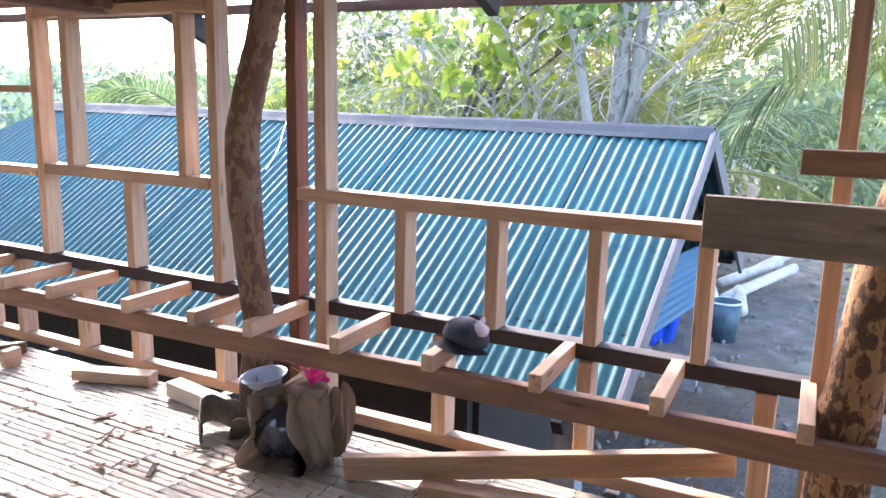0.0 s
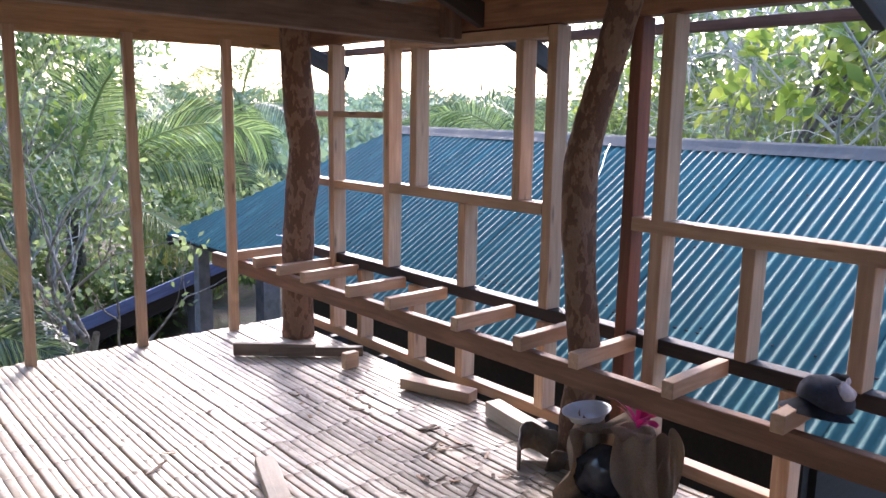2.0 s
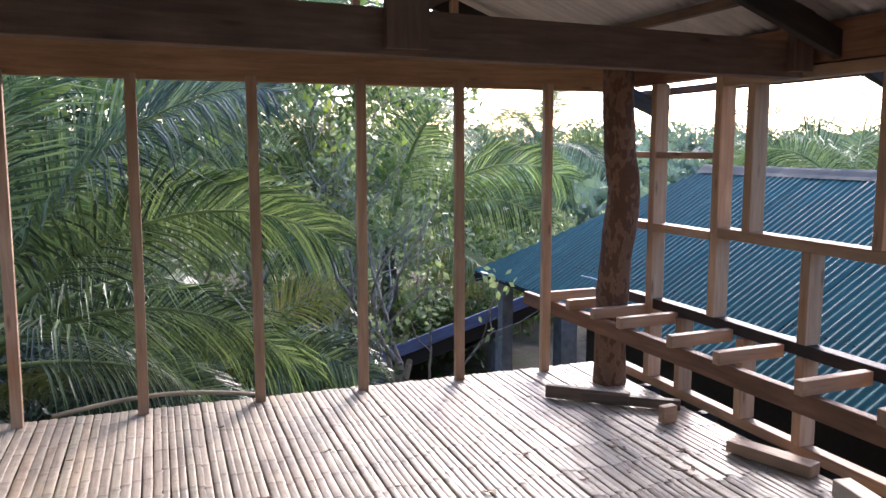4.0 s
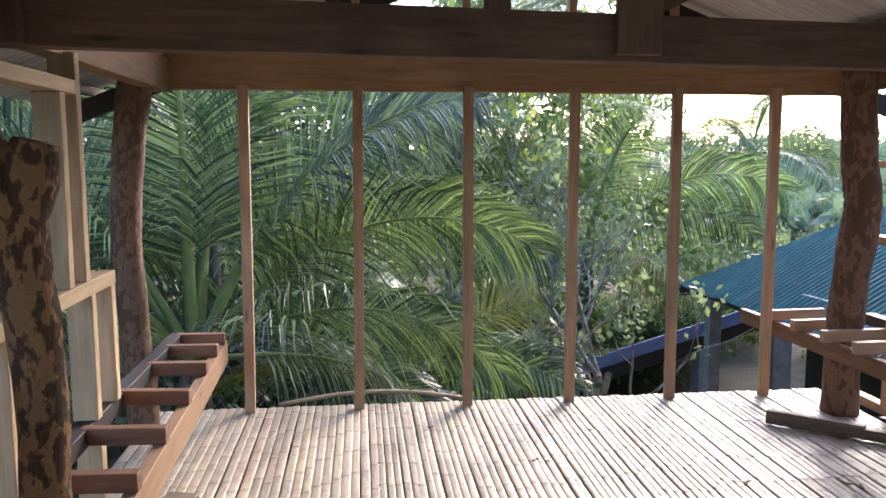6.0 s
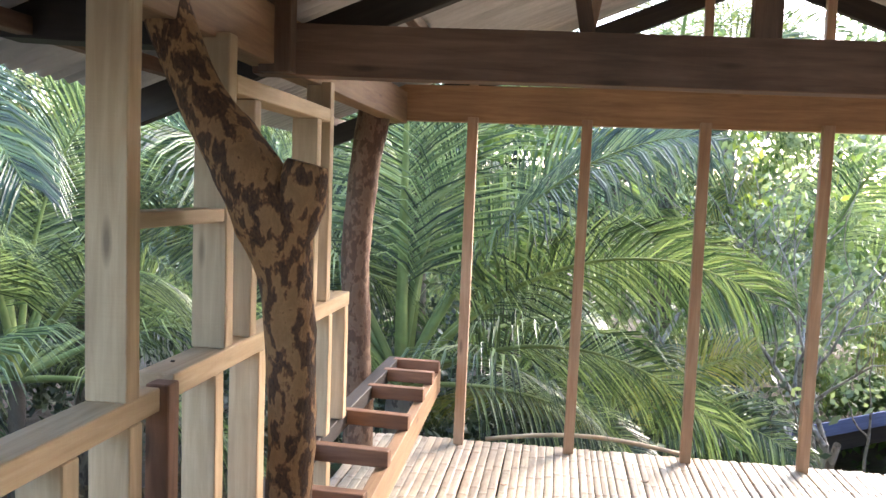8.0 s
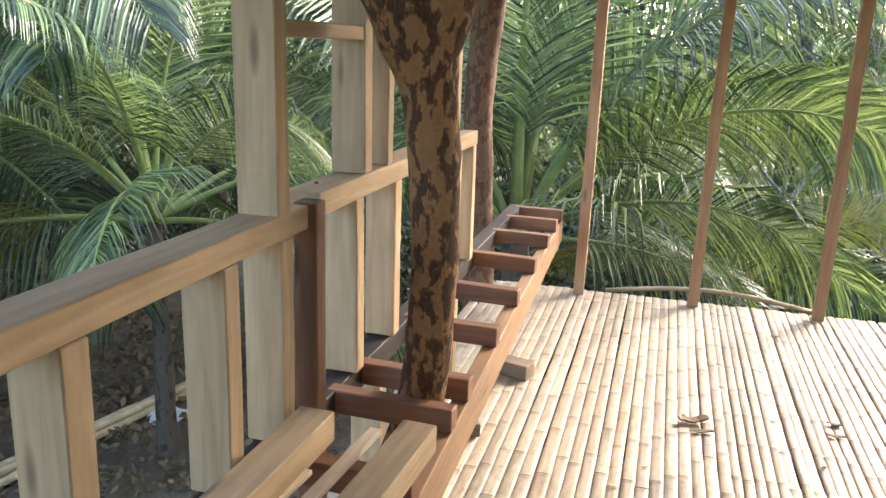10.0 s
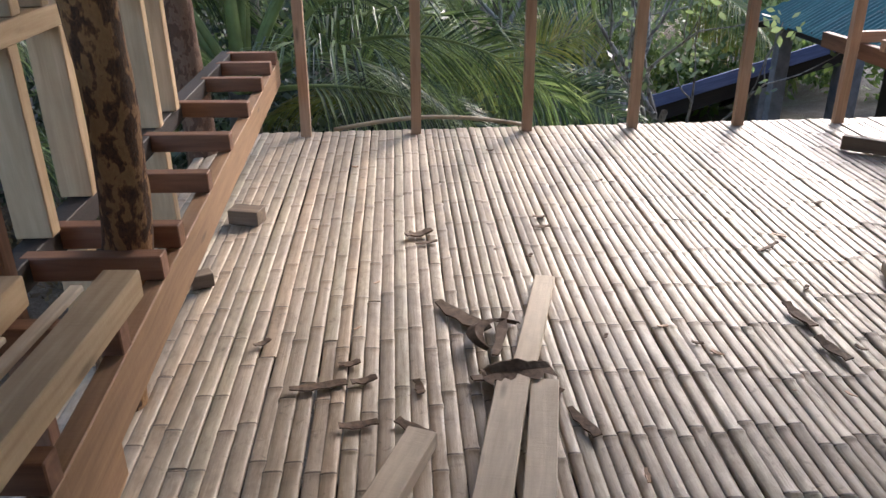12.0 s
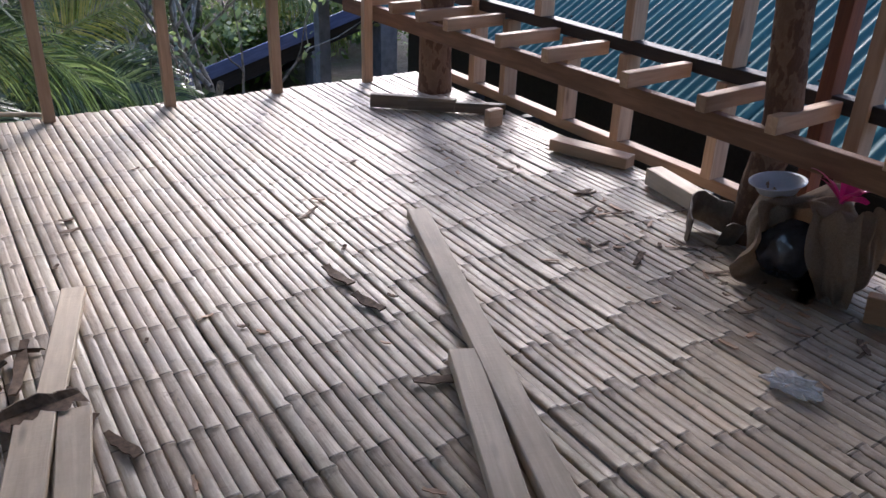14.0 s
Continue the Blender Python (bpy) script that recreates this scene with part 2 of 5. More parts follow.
def tube_bm(points, radii, seg=14, rough=0.06, freq=3.0, caps=True):
    """A round limb along the points, with an uneven skin."""
    bm = bmesh.new()
    pts = [Vector(p) for p in points]
    rings = []
    ref = Vector((1, 0.2, 0.1))
    for i, p in enumerate(pts):
        d = (pts[min(i + 1, len(pts) - 1)] - pts[max(i - 1, 0)]).normalized()
        u = (ref - d * ref.dot(d)).normalized()
        ref = u
        w = d.cross(u)
        ring = []
        for k in range(seg):
            an = 2 * math.pi * k / seg
            q = u * math.cos(an) + w * math.sin(an)
            r = radii[i] * (1 + rough * 2 * noise.noise((p + q * 0.12) * freq) + rough * noise.noise((p + q * 0.12) * freq * 4))
            ring.append(bm.verts.new(p + q * r))
        rings.append(ring)
    for r0, r1 in zip(rings, rings[1:]):
        for k in range(seg):
            bm.faces.new((r0[k], r0[(k + 1) % seg], r1[(k + 1) % seg], r1[k]))
    if caps:
        bm.faces.new(rings[0][::-1])
        bm.faces.new(rings[-1])
    return bm


def smooth_path(points, radii, steps=6):
    """Catmull-Rom through the points."""
    P, R = [Vector(p) for p in points], []
    out = []
    n = len(P)
    for i in range(n - 1):
        p0, p1, p2, p3 = P[max(i - 1, 0)], P[i], P[i + 1], P[min(i + 2, n - 1)]
        for s in range(steps):
            t = s / steps
            out.append(0.5 * ((2 * p1) + (p2 - p0) * t + (2 * p0 - 5 * p1 + 4 * p2 - p3) * t * t + (3 * p1 - p0 - 3 * p2 + p3) * t ** 3))
            R.append(radii[i] * (1 - t) + radii[i + 1] * t)
    out.append(P[-1])
    R.append(radii[-1])
    return out, R


def join(bm, other):
    """Adds other to bm."""
    me = bpy.data.meshes.new("tmp")
    other.to_mesh(me)
    other.free()
    bm.from_mesh(me)
    bpy.data.meshes.remove(me)


# ---- measures of the room ----
EAST, WEST, NORTH = 3.84, -0.36, 3.60         # inner faces of the framed walls
STUD = 0.10                                    # depth of a wall piece

# ---- ground ----
def ground_height(x, y):
    z = -1.75
    d = math.hypot(x - 2, y)
    z -= 0.9 * max(0.0, min(1.0, (y - 5) / 12)) * (1 if x < 8 else 0.6)
    z += 4.2 * max(0.0, min(1.0, (d - 45) / 90)) ** 1.3
    z += 0.5 * max(0.0, min(1.0, (x - 5) / 3)) * max(0.0, min(1.0, (3 - y) / 3))
    if x > 10 and y < 7:
        z += 0.16 * min(x - 10, 12) * max(0.0, min(1.0, (y + 1.0) / 4)) * max(0.0, min(1.0, (7 - y) / 3))
    return z + 0.12 * noise.noise((x * 0.35, y * 0.35, 0)) + 0.5 * noise.noise((x * 0.03, y * 0.03, 3)) * min(1, d / 30)


def build_ground():
    m, nt, p = mat_new("bare_soil_and_litter", 0.95)
    tc = nt.nodes.new("ShaderNodeTexCoord")
    a, b, c = (noise_tex(nt, tc.outputs["Object"], s, 6, 0.65) for s in (0.35, 3.0, 28.0))
    col = ramp(nt, b, [(0.3, (0.10, 0.078, 0.06)), (0.5, (0.16, 0.13, 0.10)), (0.7, (0.26, 0.22, 0.18))])
    col = mix(nt, ramp(nt, a, [(0.5, (0, 0, 0)), (0.62, (0.7,) * 3)]), col, (0.10, 0.13, 0.05))
    col = mix(nt, ramp(nt, c, [(0.45, (0.6,) * 3), (0.6, (0, 0, 0))]), col, (0.10, 0.08, 0.06))
    # the trodden yard to the east is pale and dry
    sep, mr = nt.nodes.new("ShaderNodeSeparateXYZ"), nt.nodes.new("ShaderNodeMapRange")
    nt.links.new(tc.outputs["Object"], sep.inputs[0])
    mr.inputs[1].default_value, mr.inputs[2].default_value = 8.0, 11.0
    nt.links.new(sep.outputs[0], mr.inputs[0])
    yard = ramp(nt, b, [(0.3, (0.11, 0.10, 0.088)), (0.55, (0.20, 0.185, 0.165)), (0.75, (0.34, 0.315, 0.285))])
    col = mix(nt, mr.outputs[0], col, yard)
    nt.links.new(col, p.inputs["Base Color"])
    bump(nt, p, c, 0.9, 0.05)
    bm = bmesh.new()
    ticks = [0]
    step = 0.7
    while ticks[-1] < 2500:
        ticks.append(ticks[-1] + step)
        step *= 1.045 if ticks[-1] < 40 else 1.25
    ticks = [-t for t in ticks[:0:-1]] + ticks
    grid = [[bm.verts.new((2 + x, y, ground_height(2 + x, y))) for x in ticks] for y in ticks]
    for r0, r1 in zip(grid, grid[1:]):
        for k in range(len(ticks) - 1):
            bm.faces.new((r0[k], r0[k + 1], r1[k + 1], r1[k]))
    tagged(part("ground", bm, m, smooth=True), "bare brown soil with leaf litter and weeds", "ground", kind="structure")


build_ground()

# ---- wall framing ----
north = thing("wall_north", "open wall of upright pale wooden studs without cladding", "wall", kind="structure")
for k, (x0, x1) in enumerate(((0.0, 0.015), (0.679, 0.697), (1.373, 1.376), (2.041, 2.05), (2.72, 2.714), (3.373, 3.371))):
    lumber("stud", (x0, NORTH - 0.02, -0.04), (x1, NORTH - 0.02, 2.03), 0.062, 0.05, M_PALE, north, up=(0, 1, 0))

east = thing("wall_east", "open framed wall of pale sawn studs and rails", "wall", kind="structure")
EX = EAST + STUD / 2


def upright(parent, x, y0, y1, z0, z1, material, depth=STUD, name="stud"):
    ym = (y0 + y1) / 2
    return lumber(name, (x, ym, z0), (x, ym, z1), round(y1 - y0, 3), depth, material, parent, up=(1, 0, 0))


def level(parent, x, y0, y1, z0, z1, material, depth=STUD, name="rail"):
    zm = (z0 + z1) / 2
    return lumber(name, (x, y0, zm), (x, y1, zm), depth, round(z1 - z0, 3), material, parent)


for y0, y1, z0, z1, mat in (
    (2.99, 3.05, 0.08, 2.0, M_PALE), (2.365, 2.425, 0.61, 2.0, M_PALE), (2.10, 2.16, 1.14, 1.94, M_PALE),
    (1.66, 1.72, 0.61, 1.08, M_PALE), (1.255, 1.31, 1.14, 1.94, M_PALE), (1.035, 1.095, 0.61, 2.0, M_PALE),
    (0.39, 0.455, 0.08, 2.0, M_PALE), (-0.035, 0.02, 0.61, 1.075, M_PALE), (-0.48, -0.42, 0.61, 1.075, M_PALE),
    (-0.91, -0.855, 0.61, 1.075, M_PALE), (-1.325, -1.27, 0.61, 1.075, M_PALE), (-1.74, -1.68, 0.08, 2.0, M_PALE),
    (2.66, 2.71, 0.08, 0.54, M_PALE), (2.10, 2.16, 0.08, 0.54, M_PALE), (1.66, 1.72, 0.08, 0.54, M_PALE),
    (1.04, 1.10, 0.08, 0.54, M_PALE), (-0.25, -0.18, 0.08, 0.54, M_PALE), (-0.90, -0.84, 0.08, 0.54, M_PALE), (-1.58, -1.51, 0.08, 0.54, M_PALE),
):
    upright(east, EX, y0, y1, z0, z1, mat)
upright(east, EX + 0.004, 0.56, 0.62, 0.1, 2.0, M_RED, 0.09, "red_brown_stud")
level(east, EX, -1.40, 0.555, 1.075, 1.135, M_PALE)
level(east, EX, 1.10, 2.36, 1.08, 1.14, M_PALE, name="window_sill")
level(east, EX, 1.10, 2.36, 1.94, 1.995, M_PALE, name="window_head")
level(east, EX, 2.43, 2.985, 1.06, 1.11, M_PALE)
level(east, EX, 2.43, 2.985, 1.53, 1.57, M_PALE)
level(east, EX, 3.055, 3.45, 1.06, 1.11, M_PALE)
level(east, EX, 3.055, 3.45, 1.53, 1.57, M_PALE)
level(east, EX + 0.01, -3.6, 3.62, 0.018, 0.078, M_PALE, 0.07, "bottom_rail")
level(east, EX + 0.01, -3.6, 3.3, 0.542, 0.608, M_BLACK, 0.08, "blackened_rail")

west = thing("wall_west", "open framed wall of yellowish sawn studs and rails", "wall", kind="structure")
WX = WEST - STUD / 2
for y0, y1, z0, z1, mat in (
    (0.34, 0.395, 1.102, 2.05, M_WEST), (0.855, 0.91, 1.122, 2.0, M_WEST), (1.04, 1.09, 1.122, 1.84, M_WEST),
    (1.66, 1.71, 1.122, 1.84, M_WEST), (1.835, 1.885, 1.122, 2.0, M_WEST), (-0.32, -0.26, 0.55, 1.044, M_WEST),
    (0.115, 0.17, 0.55, 1.044, M_WEST), (0.355, 0.41, 0.55, 1.044, M_WEST), (0.80, 0.855, 0.55, 1.06, M_WEST),
    (1.12, 1.18, 0.55, 1.06, M_WEST), (1.88, 1.93, 0.55, 1.06, M_WEST), (2.135, 2.19, 0.55, 1.06, M_WEST),
    (0.16, 0.22, 0.0, 0.47, M_WEST), (1.0, 1.06, 0.0, 0.47, M_WEST), (1.9, 1.96, 0.0, 0.47, M_WEST), (-0.9, -0.84, 0.55, 1.044, M_WEST),
):
    upright(west, WX, y0, y1, z0, z1, mat)
upright(west, WX + 0.035, 0.50, 0.555, 0.0, 1.106, M_BROWN, 0.06, "red_brown_stud")
level(west, WX, -2.6, 0.49, 1.045, 1.102, M_WEST, name="window_sill")
level(west, WX, 0.557, 2.19, 1.06, 1.12, M_WEST, name="window_sill")
level(west, WX, 0.912, 1.833, 1.842, 1.895, M_WEST, name="window_head")
level(west, WX + 0.01, 0.397, 0.853, 1.482, 1.52, M_WEST, 0.07)
level(west, WX, -2.6, 3.5, 0.47, 0.548, M_BLACK, 0.07, "dark_rail")

# plain board walls that close the house behind the camera
M_NAIL = plain("rusty_nail", (0.10, 0.07, 0.05), 0.6, 0.6, 60, 0.3)
for sill in [o for o in west.children if o.name.startswith("window_sill")]:
    for q in (0.12, 0.9, 1.6):
        bm = bmesh.new()
        bmesh.ops.create_cone(bm, cap_ends=True, segments=10, radius1=0.006, radius2=0.005, depth=0.004)
        part("nail", bm, M_NAIL, sill, m=pose(q, 0.015, 0.032))
south = thing("wall_south", "plain closed wall of brown boards", "wall", kind="structure")
for k in range(18):
    lumber("wall_board", (-0.42 + 0.25 * k, -4.15, 0.0), (-0.42 + 0.25 * k, -4.15, 2.2), 0.246, 0.03, M_WEST, south, up=(0, 1, 0))
for x in (WEST - 0.12, EAST + 0.14):
    for k in range(5):
        lumber("wall_board", (x, -4.0 + 0.25 * k, 0.0), (x, -4.0 + 0.25 * k, 2.0), 0.246, 0.03, M_WEST, south, up=(1, 0, 0))

# ---- benches ----
def bench(name, label, x_in, x_out, xr, zf, ys, y_end, rail_mat, slat_mat, rail_h=0.10, y_near=-3.4, skew=0.0):
    b = thing(name, label, "bench")
    lumber("front_rail", (xr + skew * (1.2 - y_near), y_near, zf(y_near) - rail_h / 2), (xr + skew * (1.2 - y_end), y_end, zf(y_end) - rail_h / 2), 0.05, rail_h, rail_mat, b)
    for y, tilt in ys:
        z = zf(y) + 0.036
        lumber("slat", (x_in + skew * (1.2 - y), y - 0.02 + tilt, z), (x_out, y, z), 0.05, 0.068, slat_mat, b)
    return b


E_Y = [(-2.1, 0), (-1.68, 0), (-1.23, 0.0), (-0.80, 0), (-0.36, 0), (0.07, 0), (0.53, 0), (0.86, 0), (1.29, 0), (1.84, 0), (2.23, 0), (2.74, 0), (3.05, 0), (3.38, 0), (3.72, 0)]
bench("bench_frame", "unfinished wall bench of sawn crosspieces on a dark rail", 3.43, 3.86, 3.50, lambda y: 0.525 - 0.012 * (y - 0.5), E_Y, 4.15, M_BROWN, M_PALE)
W_Y = [(3.45, 0), (3.17, 0), (2.79, 0), (2.30, 0), (1.80, 0), (1.35, 0), (0.90, 0), (0.70, 0), (0.33, 0), (-0.10, 0), (-0.55, 0), (-1.0, 0)]
bench("bench_frame", "unfinished wall bench of brown crosspieces on a tan-brown rail", -0.05, -0.40, -0.078, lambda y: 0.482, W_Y, 3.55, M_ORANGE, M_BROWN, 0.14, skew=0.03)

# ---- log posts ----
def log_post(points, radii, material, label, seg=18, extra=None, rough=0.06):
    p, r = smooth_path(points, radii, 8)
    bm = tube_bm(p, r, seg, rough, 4.0)
    if extra:
        q, s = smooth_path(*extra, 5)
        join(bm, tube_bm(q, s, seg, rough, 4.0))
    ob = part("log_post", bm, material, None, label, smooth=True)
    return tagged(ob, label, "post", "log posts of the house")


log_post([(3.66, 3.18, -1.9), (3.66, 3.18, 0.0), (3.65, 3.16, 0.5), (3.67, 3.14, 0.9), (3.70, 3.12, 1.3), (3.66, 3.12, 1.6), (3.63, 3.12, 2.1)],
         [0.12, 0.11, 0.10, 0.11, 0.105, 0.10, 0.10], M_BARK_B, "rough red-brown log post standing in the far corner")
log_post([(3.60, 0.64, -1.9), (3.60, 0.63, 0.0), (3.58, 0.57, 0.5), (3.56, 0.60, 0.9), (3.55, 0.62, 1.28), (3.55, 0.59, 1.5), (3.55, 0.51, 1.75), (3.55, 0.41, 2.1)],
         [0.085, 0.078, 0.07, 0.072, 0.075, 0.07, 0.066, 0.07], M_BARK_B, "bent red-brown log post rising through the bench")
log_post([(3.66, -1.80, -1.9), (3.64, -1.80, 0.3), (3.62, -1.82, 0.7), (3.60, -1.86, 1.1), (3.58, -1.95, 1.6), (3.56, -2.0, 2.1)],
         [0.11, 0.10, 0.085, 0.085, 0.08, 0.08], M_BARK_A, "log post with patchy brown and pale bark")
log_post([(-0.26, 0.80, -1.9), (-0.26, 0.80, 0.0), (-0.16, 0.77, 0.5), (-0.12, 0.74, 0.9), (-0.13, 0.71, 1.3), (-0.17, 0.69, 1.5), (-0.27, 0.68, 1.68), (-0.37, 0.68, 1.83), (-0.46, 0.67, 2.05), (-0.5, 0.66, 2.3)],
         [0.07, 0.062, 0.066, 0.062, 0.07, 0.095, 0.075, 0.062, 0.062, 0.06], M_BARK_A, "crooked forked log post with mottled peeling bark",
         extra=([(-0.15, 0.69, 1.42), (-0.10, 0.69, 1.55), (-0.075, 0.69, 1.645)], [0.07, 0.07, 0.05]))
log_post([(-0.57, 3.3, -1.9), (-0.575, 3.3, 0.0), (-0.60, 3.3, 0.6), (-0.62, 3.3, 1.2), (-0.58, 3.3, 1.7), (-0.52, 3.3, 2.15)],
         [0.10, 0.095, 0.085, 0.085, 0.088, 0.10], M_BARK_B, "red-brown log post with blotched bark")

# ---- roof frame ----
frame_ob = thing("roof_frame", "heavy dark sawn beams, posts and rafters under the roof", "roof frame", kind="structure")
lumber("back_beam", (-0.62, 3.66, 2.118), (4.0, 3.66, 2.10), 0.08, 0.22, M_ORANGE, frame_ob)
lumber("wall_plate", (WEST - 0.09, -3.9, 2.08), (WEST - 0.09, 3.6, 2.08), 0.10, 0.19, M_ORANGE, frame_ob)
lumber("wall_plate", (EAST + 0.06, -3.9, 2.10), (EAST + 0.06, 3.6, 2.10), 0.10, 0.19, M_BROWN, frame_ob)


def tie_y(x):
    return 1.40 + 0.088 * (x + 0.5)


lumber("tie_beam", (-0.50, tie_y(-0.50), 2.046), (3.80, tie_y(3.80), 2.022), 0.09, 0.172, M_STAINED, frame_ob)
RIDGE_X, RIDGE_Z, EAVE_Z = 1.70, 2.98, 2.12
for x in (-0.40, 3.74):
    lumber("block_post", (x, tie_y(x) - 0.078, 1.96), (x, tie_y(x) - 0.078, 2.42), 0.11, 0.06, M_STAINED, frame_ob, up=(0, 1, 0))
lumber("king_post", (1.72, tie_y(1.72) - 0.068, 1.97), (1.72, tie_y(1.72) - 0.068, 2.95), 0.17, 0.04, M_STAINED, frame_ob, up=(0, 1, 0))
lumber("strut", (1.2, tie_y(1.2), 2.115), (1.2, tie_y(1.2), 2.8), 0.09, 0.06, M_STAINED, frame_ob, up=(0, 1, 0))
lumber("strut", (1.75, tie_y(1.75) + 0.02, 2.15), (2.55, tie_y(2.55) + 0.02, 2.53), 0.05, 0.10, M_STAINED, frame_ob)
lumber("eave_block", (WEST - 0.14, 0.80, 2.0), (WEST - 0.62, 0.80, 2.02), 0.10, 0.11, M_DARK, frame_ob)
part("eave_pole", tube_bm([(WEST - 0.58, y, 2.14 + 0.01 * math.sin(3 * y)) for y in np.linspace(-3.6, 0.95, 14)], [0.055] * 14, 12, 0.04), M_WEST, frame_ob, smooth=True)
lumber("strut", (0.62, tie_y(0.62), 2.12), (0.55, tie_y(0.55), 2.5), 0.05, 0.05, M_STAINED, frame_ob, up=(0, 1, 0))


def roof_z(x):
    return RIDGE_Z - (RIDGE_Z - EAVE_Z) * abs(x - RIDGE_X) / (RIDGE_X + 0.5)


for x in (0.0, 0.69, 1.375, 2.05, 2.716, 3.37):
    lumber("gable_stud", (x, 3.68, 2.2), (x, 3.68, roof_z(x) - 0.02), 0.05, 0.05, M_PALE, frame_ob, up=(0, 1, 0))
for y in (3.68, 1.52, -0.35, -3.0):
    for s in (-1, 1):
        xe = RIDGE_X + (2.45 if s > 0 and y < 0 else 2.75) * s
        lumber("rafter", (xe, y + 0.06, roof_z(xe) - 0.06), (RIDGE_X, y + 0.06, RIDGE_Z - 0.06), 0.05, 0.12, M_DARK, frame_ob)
for s in (-1, 1):
    for d in (0.15, 1.0, 1.8, 2.6):
        x = RIDGE_X + s * d
        lumber("purlin", (x, -3.9, roof_z(x) + 0.03), (x, 3.94, roof_z(x) + 0.03), 0.05, 0.05, M_STAINED, frame_ob)


def corrugated(length, width, pitch=0.076, amp=0.009, seg=6, rows=1):
    """A corrugated sheet: x along the ribs from 0 to length, y across from 0 to width."""
    bm = bmesh.new()
    n = int(width / pitch * seg)
    cols = []
    for k in range(n + 1):
        y = width * k / n
        z = amp * math.cos(2 * math.pi * y / pitch)
        cols.append([bm.verts.new((length * r / rows, y, z)) for r in range(rows + 1)])
    for c0, c1 in zip(cols, cols[1:]):
        for r in range(rows):
            bm.faces.new((c0[r], c0[r + 1], c1[r + 1], c1[r]))
    return bm


def own_roof():
    r = thing("roof", "bare galvanised corrugated roof seen from below", "roof", kind="structure")
    for s in (-1, 1):
        run = math.hypot(2.9, RIDGE_Z - roof_z(RIDGE_X + 2.9)) * (1.0 if s < 0 else 0.85)
        me = None
        for k in range(10):
            y = -4.48 + k * 0.84
            if me is None:
                bm = corrugated(run, 0.88, 0.076, 0.014)
                me = bpy.data.meshes.new("roof_sheet")
                bm.to_mesh(me)
                bm.free()
                me.shade_smooth()
                me.materials.append(M_ZINC)
            x = Vector((s * 2.9, 0, roof_z(RIDGE_X + 2.9) - RIDGE_Z)).normalized()
            yy = Vector((0, 1, 0))
            m = Matrix.Translation((RIDGE_X, y, RIDGE_Z + 0.085 + 0.003 * (k % 2))) @ Matrix((x, yy, x.cross(yy))).transposed().to_4x4()
            part("roof_sheet", me, M_ZINC, r, "", m)


own_roof()


# ---- bamboo floor ----
def bamboo_mat(name, light, dark, grey):
    m, nt, p = mat_new(name, 0.5)
    v, rnd = coords(nt, (26, 1.1, 14), 9.0)
    g = noise_tex(nt, v, 3.0, 6, 0.65, 0.3)
    col = ramp(nt, g, [(0.32, dark), (0.58, light)])
    v2, _ = coords(nt, (9, 2.2, 2), 5.0)
    s = noise_tex(nt, v2, 2.6, 6, 0.7, 0.4)
    col = mix(nt, ramp(nt, s, [(0.46, (0, 0, 0)), (0.66, (0.75,) * 3)]), col, grey)
    tone = ramp(nt, rnd, [(0.0, (0.66, 0.63, 0.57)), (0.2, (0.86, 0.84, 0.79)), (0.55, (1, 0.98, 0.94)), (0.8, (0.90, 0.95, 0.88)), (1.0, (0.98, 0.90, 0.80))])
    col = mix(nt, 1.0, col, tone, "MULTIPLY")
    # trodden dirt lies across the strips, with no regard to their edges
    geo = nt.nodes.new("ShaderNodeNewGeometry")
    d = noise_tex(nt, geo.outputs["Position"], 2.4, 7, 0.7, 0.5)
    col = mix(nt, ramp(nt, d, [(0.50, (0, 0, 0)), (0.66, (0.62,) * 3)]), col, (0.19, 0.155, 0.12))
    fine = noise_tex(nt, geo.outputs["Position"], 21, 6, 0.68, 0.6)
    col = mix(nt, ramp(nt, fine, [(0.58, (0, 0, 0)), (0.68, (0.62,) * 3)]), col, (0.12, 0.092, 0.068))
    nt.links.new(col, p.inputs["Base Color"])
    nt.links.new(ramp(nt, s, [(0.3, (0.36,) * 3), (0.7, (0.58,) * 3)]), p.inputs["Roughness"])
    bump(nt, p, g, 0.45, 0.004)
    return m


M_BAMBOO = bamboo_mat("split_bamboo", (0.50, 0.415, 0.322), (0.385, 0.308, 0.228), (0.28, 0.22, 0.163))
M_NODE = bamboo_mat("bamboo_node", (0.155, 0.117, 0.084), (0.08, 0.06, 0.043), (0.095, 0.072, 0.052))


